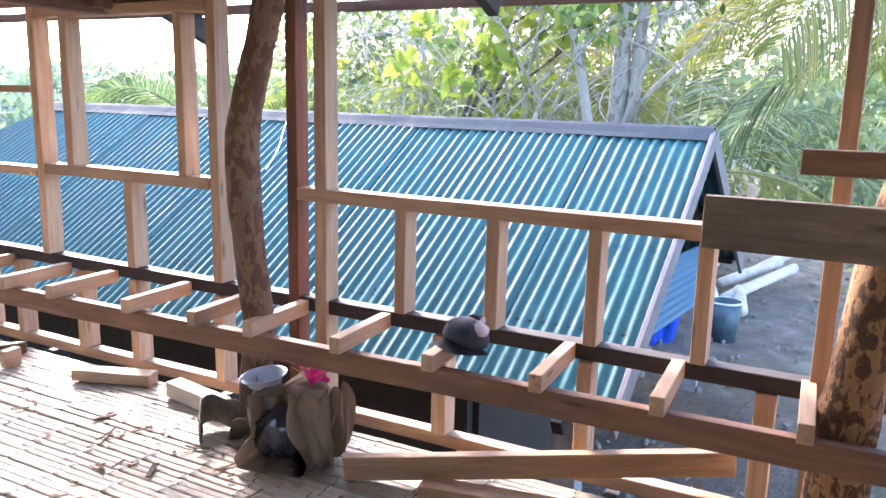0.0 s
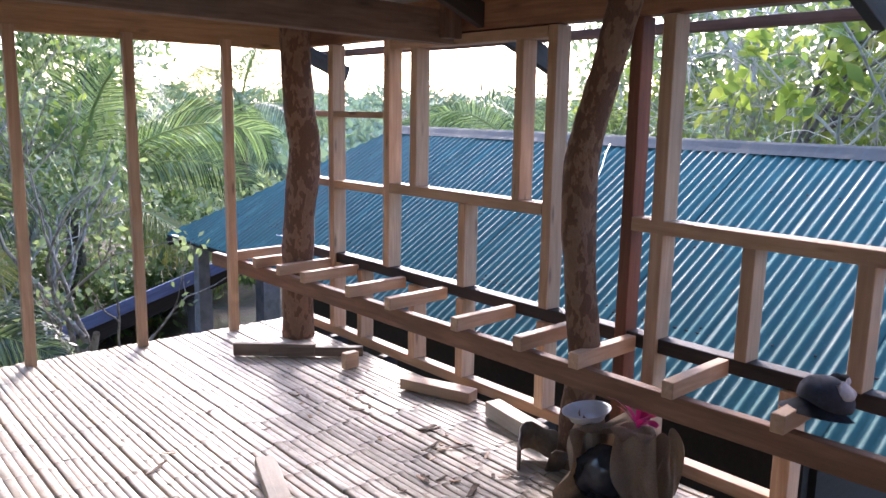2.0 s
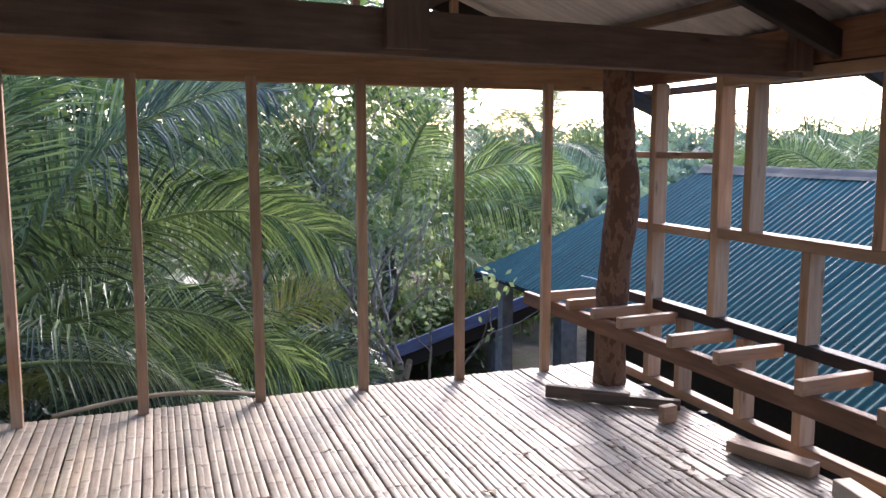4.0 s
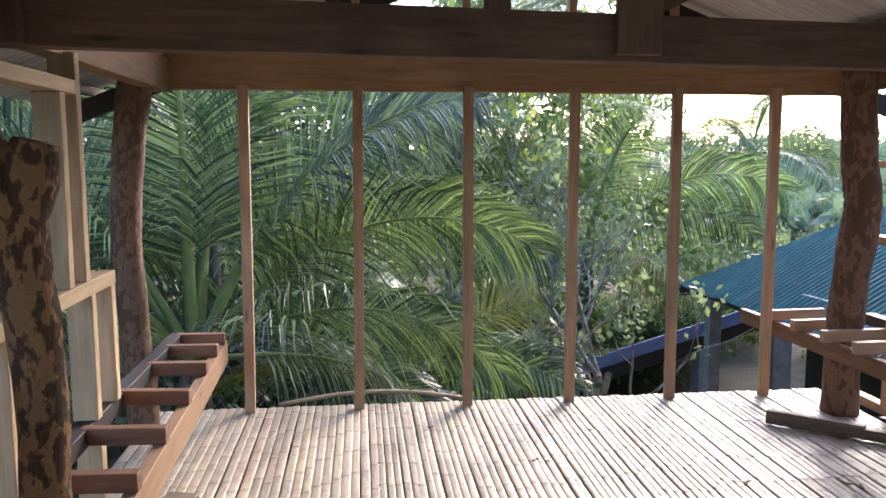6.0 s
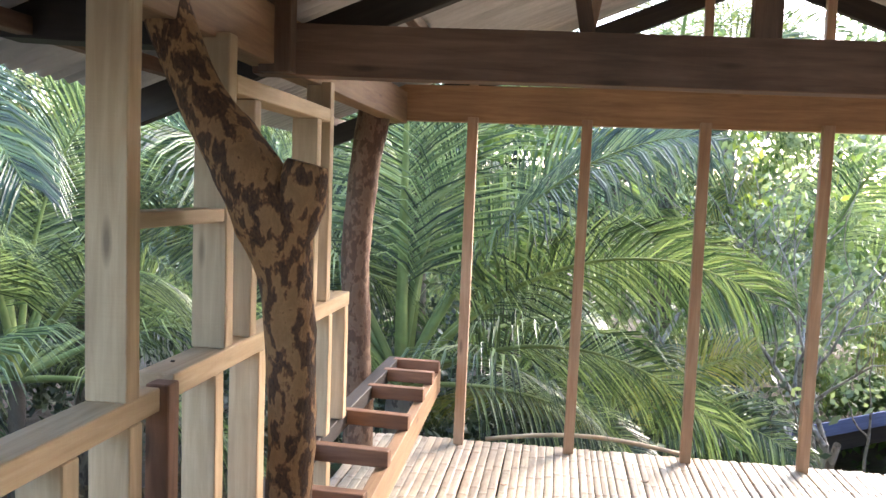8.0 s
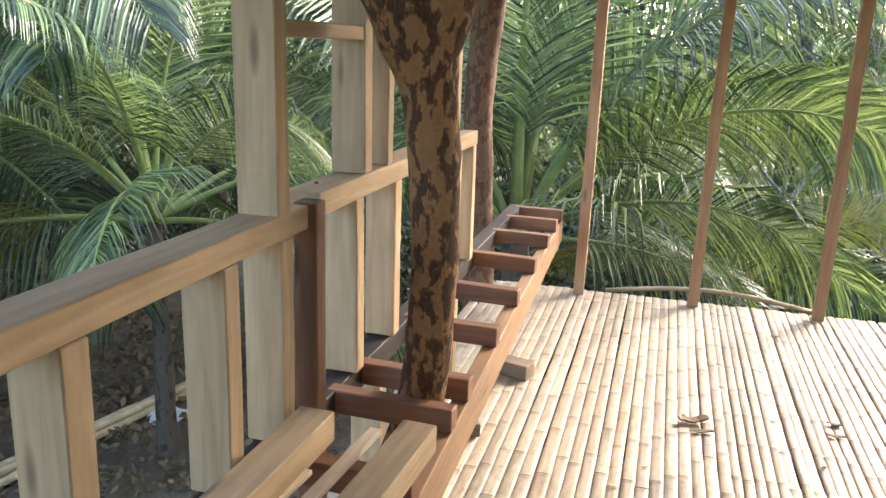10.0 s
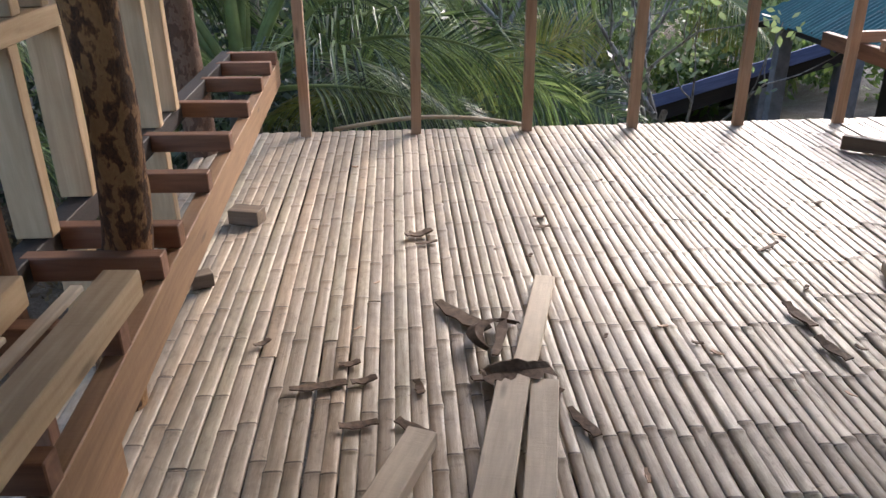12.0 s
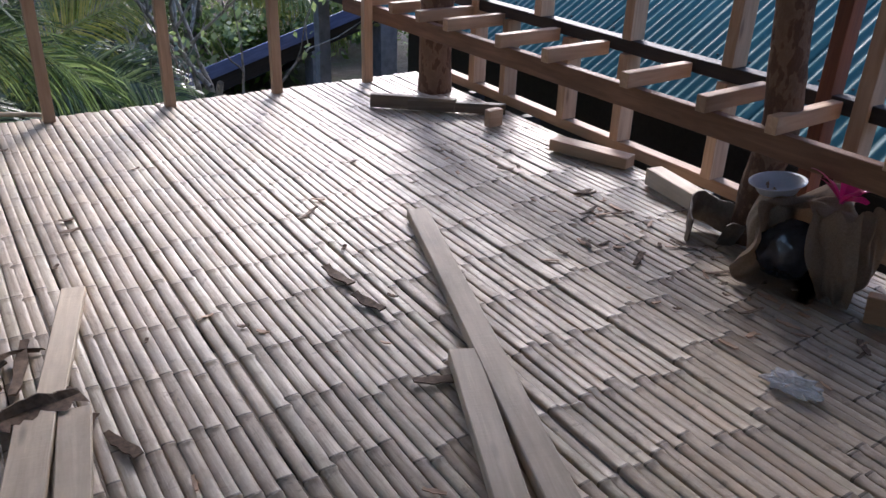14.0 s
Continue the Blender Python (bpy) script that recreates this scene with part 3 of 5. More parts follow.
def bamboo_strip_mesh(length, width, nodes, seed):
    """A split strip along y with a rounded face, raised joints and a slightly wandering edge."""
    ys = {0.0, length}
    marks = {}
    for n in nodes:
        for d, f in ((-0.026, 0), (-0.010, 0.45), (-0.005, 1.0), (0.005, 0.5), (0.026, 0)):
            if 0 < n + d < length:
                ys.add(n + d)
                marks[n + d] = f
    ys = sorted(ys)
    prof = ((-0.5, -0.004), (-0.490, 0.0064), (-0.40, 0.0092), (-0.15, 0.0102), (0.15, 0.0102), (0.40, 0.0092), (0.490, 0.0064), (0.5, -0.004))
    bm = bmesh.new()
    rows = []
    for y in ys:
        f = marks.get(y, 0)
        w = width * (1 + 0.07 * noise.noise((seed, y * 1.3, 0)) + 0.05 * f)
        dx = 0.007 * noise.noise((seed * 0.7, y * 0.55, 4)) + 0.0025 * noise.noise((seed, y * 3.1, 9))
        dz = 0.002 * noise.noise((seed, y * 1.1, 7))
        rows.append([bm.verts.new((px * w + dx, y, pz + dz + 0.0046 * f * (1 if k not in (0, 7) else 0))) for k, (px, pz) in enumerate(prof)])
    for r0, r1, y0, y1 in zip(rows, rows[1:], ys, ys[1:]):
        dark = marks.get(y0, 0) == 1.0
        for k in range(len(prof) - 1):
            fc = bm.faces.new((r0[k], r0[k + 1], r1[k + 1], r1[k]))
            fc.smooth = True
            fc.material_index = 1 if dark else 0
    for row in (rows[0], rows[-1][::-1]):
        bm.faces.new([bm.verts.new(v.co) for v in row])
    me = bpy.data.meshes.new("bamboo_strip")
    bm.to_mesh(me)
    bm.free()
    me.materials.append(M_BAMBOO)
    me.materials.append(M_NODE)
    return me


def build_floor():
    fl = thing("floor", "floor of split bamboo strips laid side by side, dusty", "floor", kind="structure")
    r = random.Random(11)
    for y in (-3.8, -3.1, -2.4, -1.7, -1.0, -0.3, 0.4, 1.1, 1.8, 2.5, 3.1, 3.55):
        lumber("joist", (-0.62, y, -0.06), (4.0, y, -0.06), 0.06, 0.09, M_DARK, fl)
    x, number = -0.60, 0
    while x < 3.80:
        # whole split culms by the west bench, flattened culms of many narrow strips further east
        wide = x < 0.66
        count = r.randint(2, 4) if wide else r.randint(5, 10)
        base = r.uniform(0.046, 0.055) if wide else r.uniform(0.038, 0.043)
        gap = r.uniform(0.30, 0.38) if wide else r.uniform(0.27, 0.33)
        phase = r.uniform(0.02, 0.3)
        for k in range(count):
            width = base * r.uniform(0.92, 1.08)
            xx = x + width / 2
            x += width + r.choice((-0.0012, -0.0008, -0.0005, 0.0, 0.0, 0.001, 0.005))
            if xx > 3.83:
                break
            nodes, n = [], phase + r.gauss(0, 0.02 if wide else 0.004)
            while n < 7.66:
                nodes.append(n)
                n += gap * (r.uniform(0.95, 1.05) if wide else 1.0) + r.gauss(0, 0.004)
            number += 1
            # a few strips are pieced together at a joint
            stops = [0.0, 7.667]
            if r.random() < 0.4:
                stops.insert(1, r.choice(nodes[12:-2]) + 0.012)
            for a, b in zip(stops, stops[1:]):
                me = bamboo_strip_mesh(b - a - 0.003, width, [q - a for q in nodes if a < q < b], number * 1.37)
                part("bamboo_strip", me, M_BAMBOO, fl, "", pose(xx, -4.0 + a + r.uniform(-0.006, 0.006) * (a == 0), r.uniform(-0.004, 0.0025), 0, r.uniform(-3, 3), r.uniform(-0.04, 0.04)))


# ---- the neighbouring house ----
N_RX, N_RZ, N_EX, N_EZ = 6.70, 1.355, 4.52, 0.06
N_Y0, N_Y1, N_YE = -0.80, 6.05, 7.72


def build_neighbour():
    h = thing("neighbour_house", "low house with a blue-green corrugated iron roof", "house")
    run = math.hypot(N_RX - N_EX, N_RZ - N_EZ)
    r = random.Random(3)
    for side in (-1, 1):
        x = Vector((side * (N_RX - N_EX), 0, N_EZ - N_RZ)).normalized()
        yv = Vector((0, 1, 0))
        rot = Matrix((x, yv, x.cross(yv))).transposed().to_4x4()
        y, k = N_Y0, 0
        while y < N_YE:
            w = 0.84
            bm = corrugated(run + r.uniform(-0.02, 0.03), w, 0.076, 0.0095, 8, 4)
            m = Matrix.Translation((N_RX, y, N_RZ + 0.009 * (k % 2) + r.uniform(0, 0.003))) @ rot @ pose(0, 0, 0, 0, 0, r.uniform(-0.25, 0.25))
            if y + w > N_Y1:
                # cut along the hip
                a, b = Vector((N_RX, N_Y1, N_RZ)), Vector((N_RX + side * (N_RX - N_EX), N_YE, N_EZ))
                inv = m.inverted()
                a, b = inv @ a, inv @ b
                nrm = (b - a).cross(Vector((0, 0, 1)))
                if nrm.y < 0:
                    nrm = -nrm
                bmesh.ops.bisect_plane(bm, geom=bm.verts[:] + bm.edges[:] + bm.faces[:], plane_co=a, plane_no=nrm, clear_outer=True)
            for f in bm.faces:
                f.smooth = True
            part("roof_sheet", bm, M_ROOF, h, "", m)
            y += 0.76
            k += 1
    # hipped far end
    bm = bmesh.new()
    bm.faces.new([bm.verts.new(c) for c in ((N_RX, N_Y1, N_RZ), (N_EX, N_YE, N_EZ), (2 * N_RX - N_EX, N_YE, N_EZ))])
    part("hip_end", bm, M_ROOF, h)
    # folded ridge cap in lengths
    y = N_Y0 - 0.03
    while y < N_Y1:
        y1 = min(y + 1.8, N_Y1 + 0.1)
        bm = bmesh.new()
        sl = (N_RZ - N_EZ) / (N_RX - N_EX)
        pr = [(-0.125, -0.125 * sl + 0.022), (-0.08, -0.08 * sl + 0.028), (-0.03, 0.022), (0, 0.04), (0.03, 0.022), (0.08, -0.08 * sl + 0.028), (0.125, -0.125 * sl + 0.022)]
        rows = [[bm.verts.new((N_RX + px, yy, N_RZ + pz + 0.006 * noise.noise((px * 9, yy * 3, 0)))) for px, pz in pr] for yy in np.linspace(y, y1, 9)]
        for r0, r1 in zip(rows, rows[1:]):
            for k in range(len(pr) - 1):
                bm.faces.new((r0[k], r0[k + 1], r1[k + 1], r1[k]))
        part("ridge_cap", bm, M_CAP, h)
        y = y1 - 0.03
    for side in (-1, 1):
        ex = N_RX + side * (N_RX - N_EX + 0.03)
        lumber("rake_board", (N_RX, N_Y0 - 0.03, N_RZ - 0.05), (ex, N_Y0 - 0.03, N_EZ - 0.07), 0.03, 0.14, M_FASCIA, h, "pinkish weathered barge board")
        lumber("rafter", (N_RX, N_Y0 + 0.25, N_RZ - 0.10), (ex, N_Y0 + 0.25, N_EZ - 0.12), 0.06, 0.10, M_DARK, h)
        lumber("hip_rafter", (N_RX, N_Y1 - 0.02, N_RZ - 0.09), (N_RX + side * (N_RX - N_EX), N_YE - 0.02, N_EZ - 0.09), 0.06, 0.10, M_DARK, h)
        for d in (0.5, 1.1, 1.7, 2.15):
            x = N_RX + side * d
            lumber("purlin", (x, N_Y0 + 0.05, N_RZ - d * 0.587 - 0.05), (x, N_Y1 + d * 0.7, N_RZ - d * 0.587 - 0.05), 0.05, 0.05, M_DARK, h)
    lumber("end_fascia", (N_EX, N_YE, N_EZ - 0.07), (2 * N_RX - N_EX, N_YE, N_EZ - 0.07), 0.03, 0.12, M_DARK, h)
    # nail heads along the purlin lines
    bm = bmesh.new()
    for d in (0.5, 1.1, 1.7, 2.15):
        y = N_Y0 + 0.08
        while y < N_Y1 + d * 0.75:
            s = d / (N_RX - N_EX)
            c = Vector((N_RX - d, y + r.uniform(-0.02, 0.02), N_RZ + (N_EZ - N_RZ) * s + 0.014))
            bmesh.ops.create_cone(bm, segments=6, radius1=0.009, radius2=0.004, depth=0.008, cap_ends=True, matrix=Matrix.Translation(c) @ pose(0, 0, 0, 0, -30, 0))
            y += 0.228
    tagged(part("roof_nails", bm, M_BLACK, h), kind="stuff")
    # walls and posts below; near-black walls stand in for the shaded interior
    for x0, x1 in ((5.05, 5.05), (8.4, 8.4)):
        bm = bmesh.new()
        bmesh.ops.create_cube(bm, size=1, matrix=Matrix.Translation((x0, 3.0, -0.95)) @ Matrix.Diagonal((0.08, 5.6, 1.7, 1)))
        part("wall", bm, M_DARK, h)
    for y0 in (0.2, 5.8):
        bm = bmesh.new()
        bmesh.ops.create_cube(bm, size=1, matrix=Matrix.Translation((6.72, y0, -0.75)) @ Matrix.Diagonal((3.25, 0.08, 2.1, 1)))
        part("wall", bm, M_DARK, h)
    for x, y in ((4.85, -0.5), (8.55, -0.5), (4.75, 7.3), (6.7, 7.3), (8.5, 7.3)):
        lumber("post", (x, y, -2.6), (x, y, 0.05), 0.14, 0.14, M_CONCRETE, h, "grey square post")


def build_porch():
    p = thing("porch", "open lower porch with a blue fascia and grey posts", "porch")
    # the roof falls towards the west; its near edge carries the blue board
    a, b = Vector((6.5, 8.6, -0.33)), Vector((2.75, 8.6, -1.42))
    d = (b - a).normalized()
    lumber("fascia", a, b, 0.03, 0.17, M_BLUEFASCIA, p, "faded blue edge board", wobble=0.004)
    for k in range(5):
        bm = corrugated((b - a).length, 0.84)
        yv = Vector((0, 1, -0.48))
        yv = (yv - d * yv.dot(d)).normalized()
        rot = Matrix((d, yv, d.cross(yv))).transposed().to_4x4()
        part("roof_sheet", bm, M_ROOF, p, "", Matrix.Translation(a + Vector((0, 0.03, 0.045)) + yv * 0.78 * k) @ rot)
    for t in (0.15, 0.5, 0.85):
        c = a.lerp(b, t)
        lumber("purlin", c + Vector((0, 0.05, -0.06)), c + Vector((0, 3.8, -1.88)), 0.06, 0.08, M_DARK, p)
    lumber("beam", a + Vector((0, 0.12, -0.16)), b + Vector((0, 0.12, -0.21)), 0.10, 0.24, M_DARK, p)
    for x, y, z in ((5.35, 8.8, -0.82), (6.4, 8.8, -0.5), (3.45, 8.8, -1.38), (5.35, 12.0, -2.35), (3.45, 12.0, -2.95)):
        lumber("post", (x, y, -3.4), (x, y, z), 0.26, 0.26, M_CONCRETE, p, "grey square post")


# ---- plants ----
def pydata(name, verts, faces, mats, index=None, smooth=False):
    me = bpy.data.meshes.new(name)
    me.from_pydata(verts, [], faces)
    for m in mats:
        me.materials.append(m)
    if index is not None:
        me.polygons.foreach_set("material_index", index)
    if smooth:
        me.shade_smooth()
    return me


def frond_mesh(length, elev, droop, seed, leaf_len=0.75, count=62, mat=None, hang=0.9, twist=0.0):
    """A coconut frond along +x: a bent stalk and two rows of drooping leaflets."""
    r = random.Random(seed)
    mat = mat or M_PALM
    n = 26
    P, A = [Vector((0, 0, 0))], []
    for k in range(n):
        s = k / n
        a = radians(elev - droop * s ** 1.6)
        A.append(a)
        P.append(P[-1] + Vector((math.cos(a), 0.05 * math.sin(seed + 3 * s), math.sin(a))) * (length / n))
    A.append(A[-1])
    V, F, I = [], [], []
    # stalk: a tapering three-sided rod
    for k, p in enumerate(P):
        w = 0.060 * (1 - k / (n + 1)) ** 1.3 * length / 3.5 + 0.004
        up = Vector((-math.sin(A[k]), 0, math.cos(A[k])))
        V += [p + Vector((0, w, 0)), p + up * w * 0.6, p - Vector((0, w, 0)), p - up * w * 0.7]
    for k in range(n):
        for j in range(4):
            F.append((4 * k + j, 4 * k + (j + 1) % 4, 4 * k + 4 + (j + 1) % 4, 4 * k + 4 + j))
            I.append(1)
    for side in (-1, 1):
        for q in range(count):
            s = 0.25 + 0.745 * (q + r.uniform(-0.22, 0.22)) / count
            f = max(0, min(n - 1e-3, s * n))
            k = int(f)
            p = P[k].lerp(P[k + 1], f - k)
            a = A[k]
            tan = Vector((math.cos(a), 0, math.sin(a)))
            up = Vector((-math.sin(a), 0, math.cos(a)))
            tw = radians(twist) * min(1.0, 0.3 + s)
            across = Vector((0, 1, 0)) * math.cos(tw) + up * math.sin(tw)
            up = up * math.cos(tw) - Vector((0, 1, 0)) * math.sin(tw)
            ll = leaf_len * (0.35 + 0.65 * math.sin(math.pi * min(1, 0.05 + s * 0.98)) ** 0.7) * r.uniform(0.9, 1.06)
            fwd = 0.35 + 0.75 * s
            d = (tan * fwd + across * side * r.uniform(0.85, 1.05) + up * r.uniform(0.14, 0.3)).normalized()
            w = 0.0088 * r.uniform(0.75, 1.2) * (leaf_len / 0.75) ** 0.5
            width_dir = (tan - d * tan.dot(d)).normalized()
            base = len(V)
            c = Vector(p)
            hg = hang * r.uniform(0.85, 1.15)
            for j, ww in enumerate((0.5, 1.0, 0.75, 0.05)):
                fold = d.cross(width_dir) * w * ww * 0.55
                V += [c + width_dir * w * ww + fold, c, c - width_dir * w * ww + fold]
                d = (d + Vector((0, 0, -0.30 * hg * (j + 0.6)))).normalized()
                c = c + d * (ll / 3)
            for j in range(3):
                for e in (0, 1):
                    F.append((base + 3 * j + e, base + 3 * j + e + 1, base + 3 * j + e + 4, base + 3 * j + e + 3))
                    I.append(0)
    k = I.count(1)
    n0 = 4 * (n + 1)
    return pydata("frond", V[:n0], F[:k], [M_RACHIS], smooth=True), pydata("blade", V[n0:], [tuple(i - n0 for i in f) for f in F[k:]], [mat])


FRONDS = {}


def frond(elev, kind="green", twist=0):
    """A shared frond mesh of about that rise."""
    e = min((85, 68, 50, 30, 8, -20), key=lambda v: abs(v - elev))
    key = (e, kind, twist)
    if key not in FRONDS:
        droop = {85: 55, 68: 75, 50: 88, 30: 80, 8: 65, -20: 45}[e]
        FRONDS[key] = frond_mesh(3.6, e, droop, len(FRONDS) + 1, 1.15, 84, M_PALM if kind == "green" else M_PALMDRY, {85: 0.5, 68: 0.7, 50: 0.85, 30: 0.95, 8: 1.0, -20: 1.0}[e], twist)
    return FRONDS[key]


def palm(x, y, z, base_z, size, count, seed, label, radius=0.12, az=None, spread=(82, -12), dry=0.12, lean=(0, 0), bark_mat=None):
    r = random.Random(seed)
    t = thing("coconut_palm", label, "palm", "coconut palms", at=(x, y, base_z))
    if z - base_z > 0.15:
        n = 9
        pts = [(lean[0] * (1 - k / n) ** 2, lean[1] * (1 - k / n) ** 2, (z - base_z) * k / n) for k in range(n + 1)]
        rad = [radius * (1.35 - 0.5 * k / n) * (1 + 0.06 * (k % 2)) for k in range(n + 1)]
        p, q = smooth_path(pts, rad, 4)
        part("trunk", tube_bm(p, q, 12, 0.06, 5), bark_mat or M_TRUNK, t, smooth=True)
    for k in range(count):
        f = (k + 0.5) / count
        if az and k < len(az):
            a, e, sc = az[k]
        else:
            a = 137.5 * k + r.uniform(-15, 15)
            e = spread[0] + (spread[1] - spread[0]) * f + r.uniform(-6, 6)
            sc = r.uniform(0.85, 1.1)
        kind = "dry" if r.random() < dry else "green"
        m = Matrix.Translation((0, 0, z - base_z)) @ pose(0, 0, 0, r.uniform(-12, 12), 0, a) @ Matrix.Diagonal((size * sc, size * sc, size * sc, 1))
        stalk, blades = frond(e, kind, r.choice((-48, 48)) if abs(math.cos(radians(a))) > 0.45 else r.choice((-20, 20)))
        f_ob = part("frond", stalk, M_RACHIS, t, "", m)
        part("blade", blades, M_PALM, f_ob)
    return t


def leaf_cloud(name, label, category, balls, per, size, material, seed, kind="stuff", parent=None, flat=0.0):
    """Many small pointed leaves scattered in uneven balls (x, y, z, rx, rz), as one mesh."""
    r = np.random.RandomState(seed)
    B = np.array(balls, float)
    n = len(B) * per
    idx = np.repeat(np.arange(len(B)), per)
    d = r.normal(size=(n, 3))
    d /= np.linalg.norm(d, axis=1)[:, None]
    rad = r.uniform(0.35, 1.05, n) ** 0.7
    lump = 1 + 0.35 * np.sin(d[:, 0] * 5 + idx) * np.cos(d[:, 2] * 4 + idx * 2)
    c = B[idx, :3] + d * (rad * lump)[:, None] * np.stack([B[idx, 3], B[idx, 3], B[idx, 4]], 1)
    u = r.normal(size=(n, 3))
    u[:, 2] -= 0.5
    u /= np.linalg.norm(u, axis=1)[:, None]
    w = r.normal(size=(n, 3))
    w[:, 2] *= 1 - flat
    v = np.cross(u, w)
    v /= np.linalg.norm(v, axis=1)[:, None] + 1e-9
    ln = size * r.uniform(0.6, 1.35, n)[:, None]
    verts = np.empty((n, 4, 3))
    verts[:, 0] = c - u * ln * 0.5
    verts[:, 1] = c + v * ln * 0.27
    verts[:, 2] = c + u * ln * 0.55
    verts[:, 3] = c - v * ln * 0.27
    me = bpy.data.meshes.new(name)
    me.vertices.add(4 * n)
    me.vertices.foreach_set("co", verts.reshape(-1))
    me.loops.add(4 * n)
    me.loops.foreach_set("vertex_index", np.arange(4 * n, dtype=np.int32))
    me.polygons.add(n)
    me.polygons.foreach_set("loop_start", np.arange(0, 4 * n, 4, dtype=np.int32))
    me.update()
    me.validate()
    me.materials.append(material)
    ob = part(name, me, material, parent)
    return tagged(ob, label, category, kind=kind)


def branchy_tree(x, y, z, height, seed, label, bark_mat, leaf_mat, leaf_size=0.14, leaves=26, splits=3, radius=0.07, spread=0.55, droop=0.0, trunks=1, bare=0.0):
    """A tree of real limbs: a tapering trunk that forks, with leaves about the twig ends."""
    r = random.Random(seed)
    t = thing("tree", label, "tree", at=(x, y, z))
    tips = []
    bm = bmesh.new()

    def limb(p, d, length, rad, level):
        n = 5
        pts, rads = [p], [rad]
        for k in range(n):
            d = (d + Vector((r.gauss(0, 0.13), r.gauss(0, 0.13), r.gauss(0.03, 0.08) - droop * level * 0.05))).normalized()
            p = p + d * length / n
            pts.append(p)
            rads.append(rad * (1 - 0.45 * (k + 1) / n))
        join(bm, tube_bm(pts, rads, 7 if level else 10, 0.05, 4, caps=False))
        if level >= splits:
            tips.append((p, d))
            return
        for k in range(r.choice((2, 3, 3))):
            nd = (d + Vector((r.gauss(0, spread), r.gauss(0, spread), r.gauss(0.1, 0.25)))).normalized()
            j = r.choice((3, 4, 5))
            limb(pts[j], nd, length * r.uniform(0.6, 0.85), rads[j] * 0.72, level + 1)
        if level:
            tips.append((p, d))

    for k in range(trunks):
        d0 = Vector((r.gauss(0, 0.1 + 0.25 * (trunks > 1)), r.gauss(0, 0.1 + 0.25 * (trunks > 1)), 1)).normalized()
        limb(Vector((0.1 * k, 0, 0)), d0, height * 0.42, radius * r.uniform(0.8, 1.1), 0)
    part("trunk", bm, bark_mat, t, smooth=True)
    balls = [(p.x, p.y, p.z, 0.10 + leaf_size, 0.10 + leaf_size) for p, d in tips if r.random() >= bare]
    if balls:
        leaf_cloud("crown", "", "", balls, leaves, leaf_size, leaf_mat, seed, kind="", parent=t, flat=0.4)
    return t


def vine_tangle():
    """Thin bare stems looping and hanging among the trees behind the roof."""
    r = random.Random(52)
    V, F = [], []
    for k in range(420):
        p = Vector((r.uniform(9.7, 12.0), r.uniform(-0.6, 5.6), r.uniform(0.2, 3.6)))
        d = Vector((r.gauss(0, 0.5), r.gauss(0, 0.9), r.gauss(0.25, 0.8))).normalized()
        bend = Vector((r.gauss(0, 0.2), r.gauss(0, 0.3), r.gauss(-0.15, 0.3)))
        step, rad = r.uniform(0.08, 0.2), r.choice((0.006, 0.008, 0.011, 0.016))
        for q in range(10):
            u = d.orthogonal().normalized()
            w = d.cross(u)
            for a in (0.0, 2.094, 4.189):
                V.append(p + (u * math.cos(a) + w * math.sin(a)) * rad * (1 - 0.06 * q))
            if q:
                b = len(V) - 6
                F += [(b + e, b + (e + 1) % 3, b + 3 + (e + 1) % 3, b + 3 + e) for e in range(3)]
            d = (d + bend * 0.35 + Vector((r.gauss(0, 0.09), r.gauss(0, 0.09), r.gauss(0, 0.09)))).normalized()
            p = p + d * step
    me = pydata("vine_stems", V, F, [M_PALETRUNK], smooth=True)
    tagged(part("vine_stems", me, M_PALETRUNK), "tangle of thin pale bare vine stems", "vines", kind="stuff")


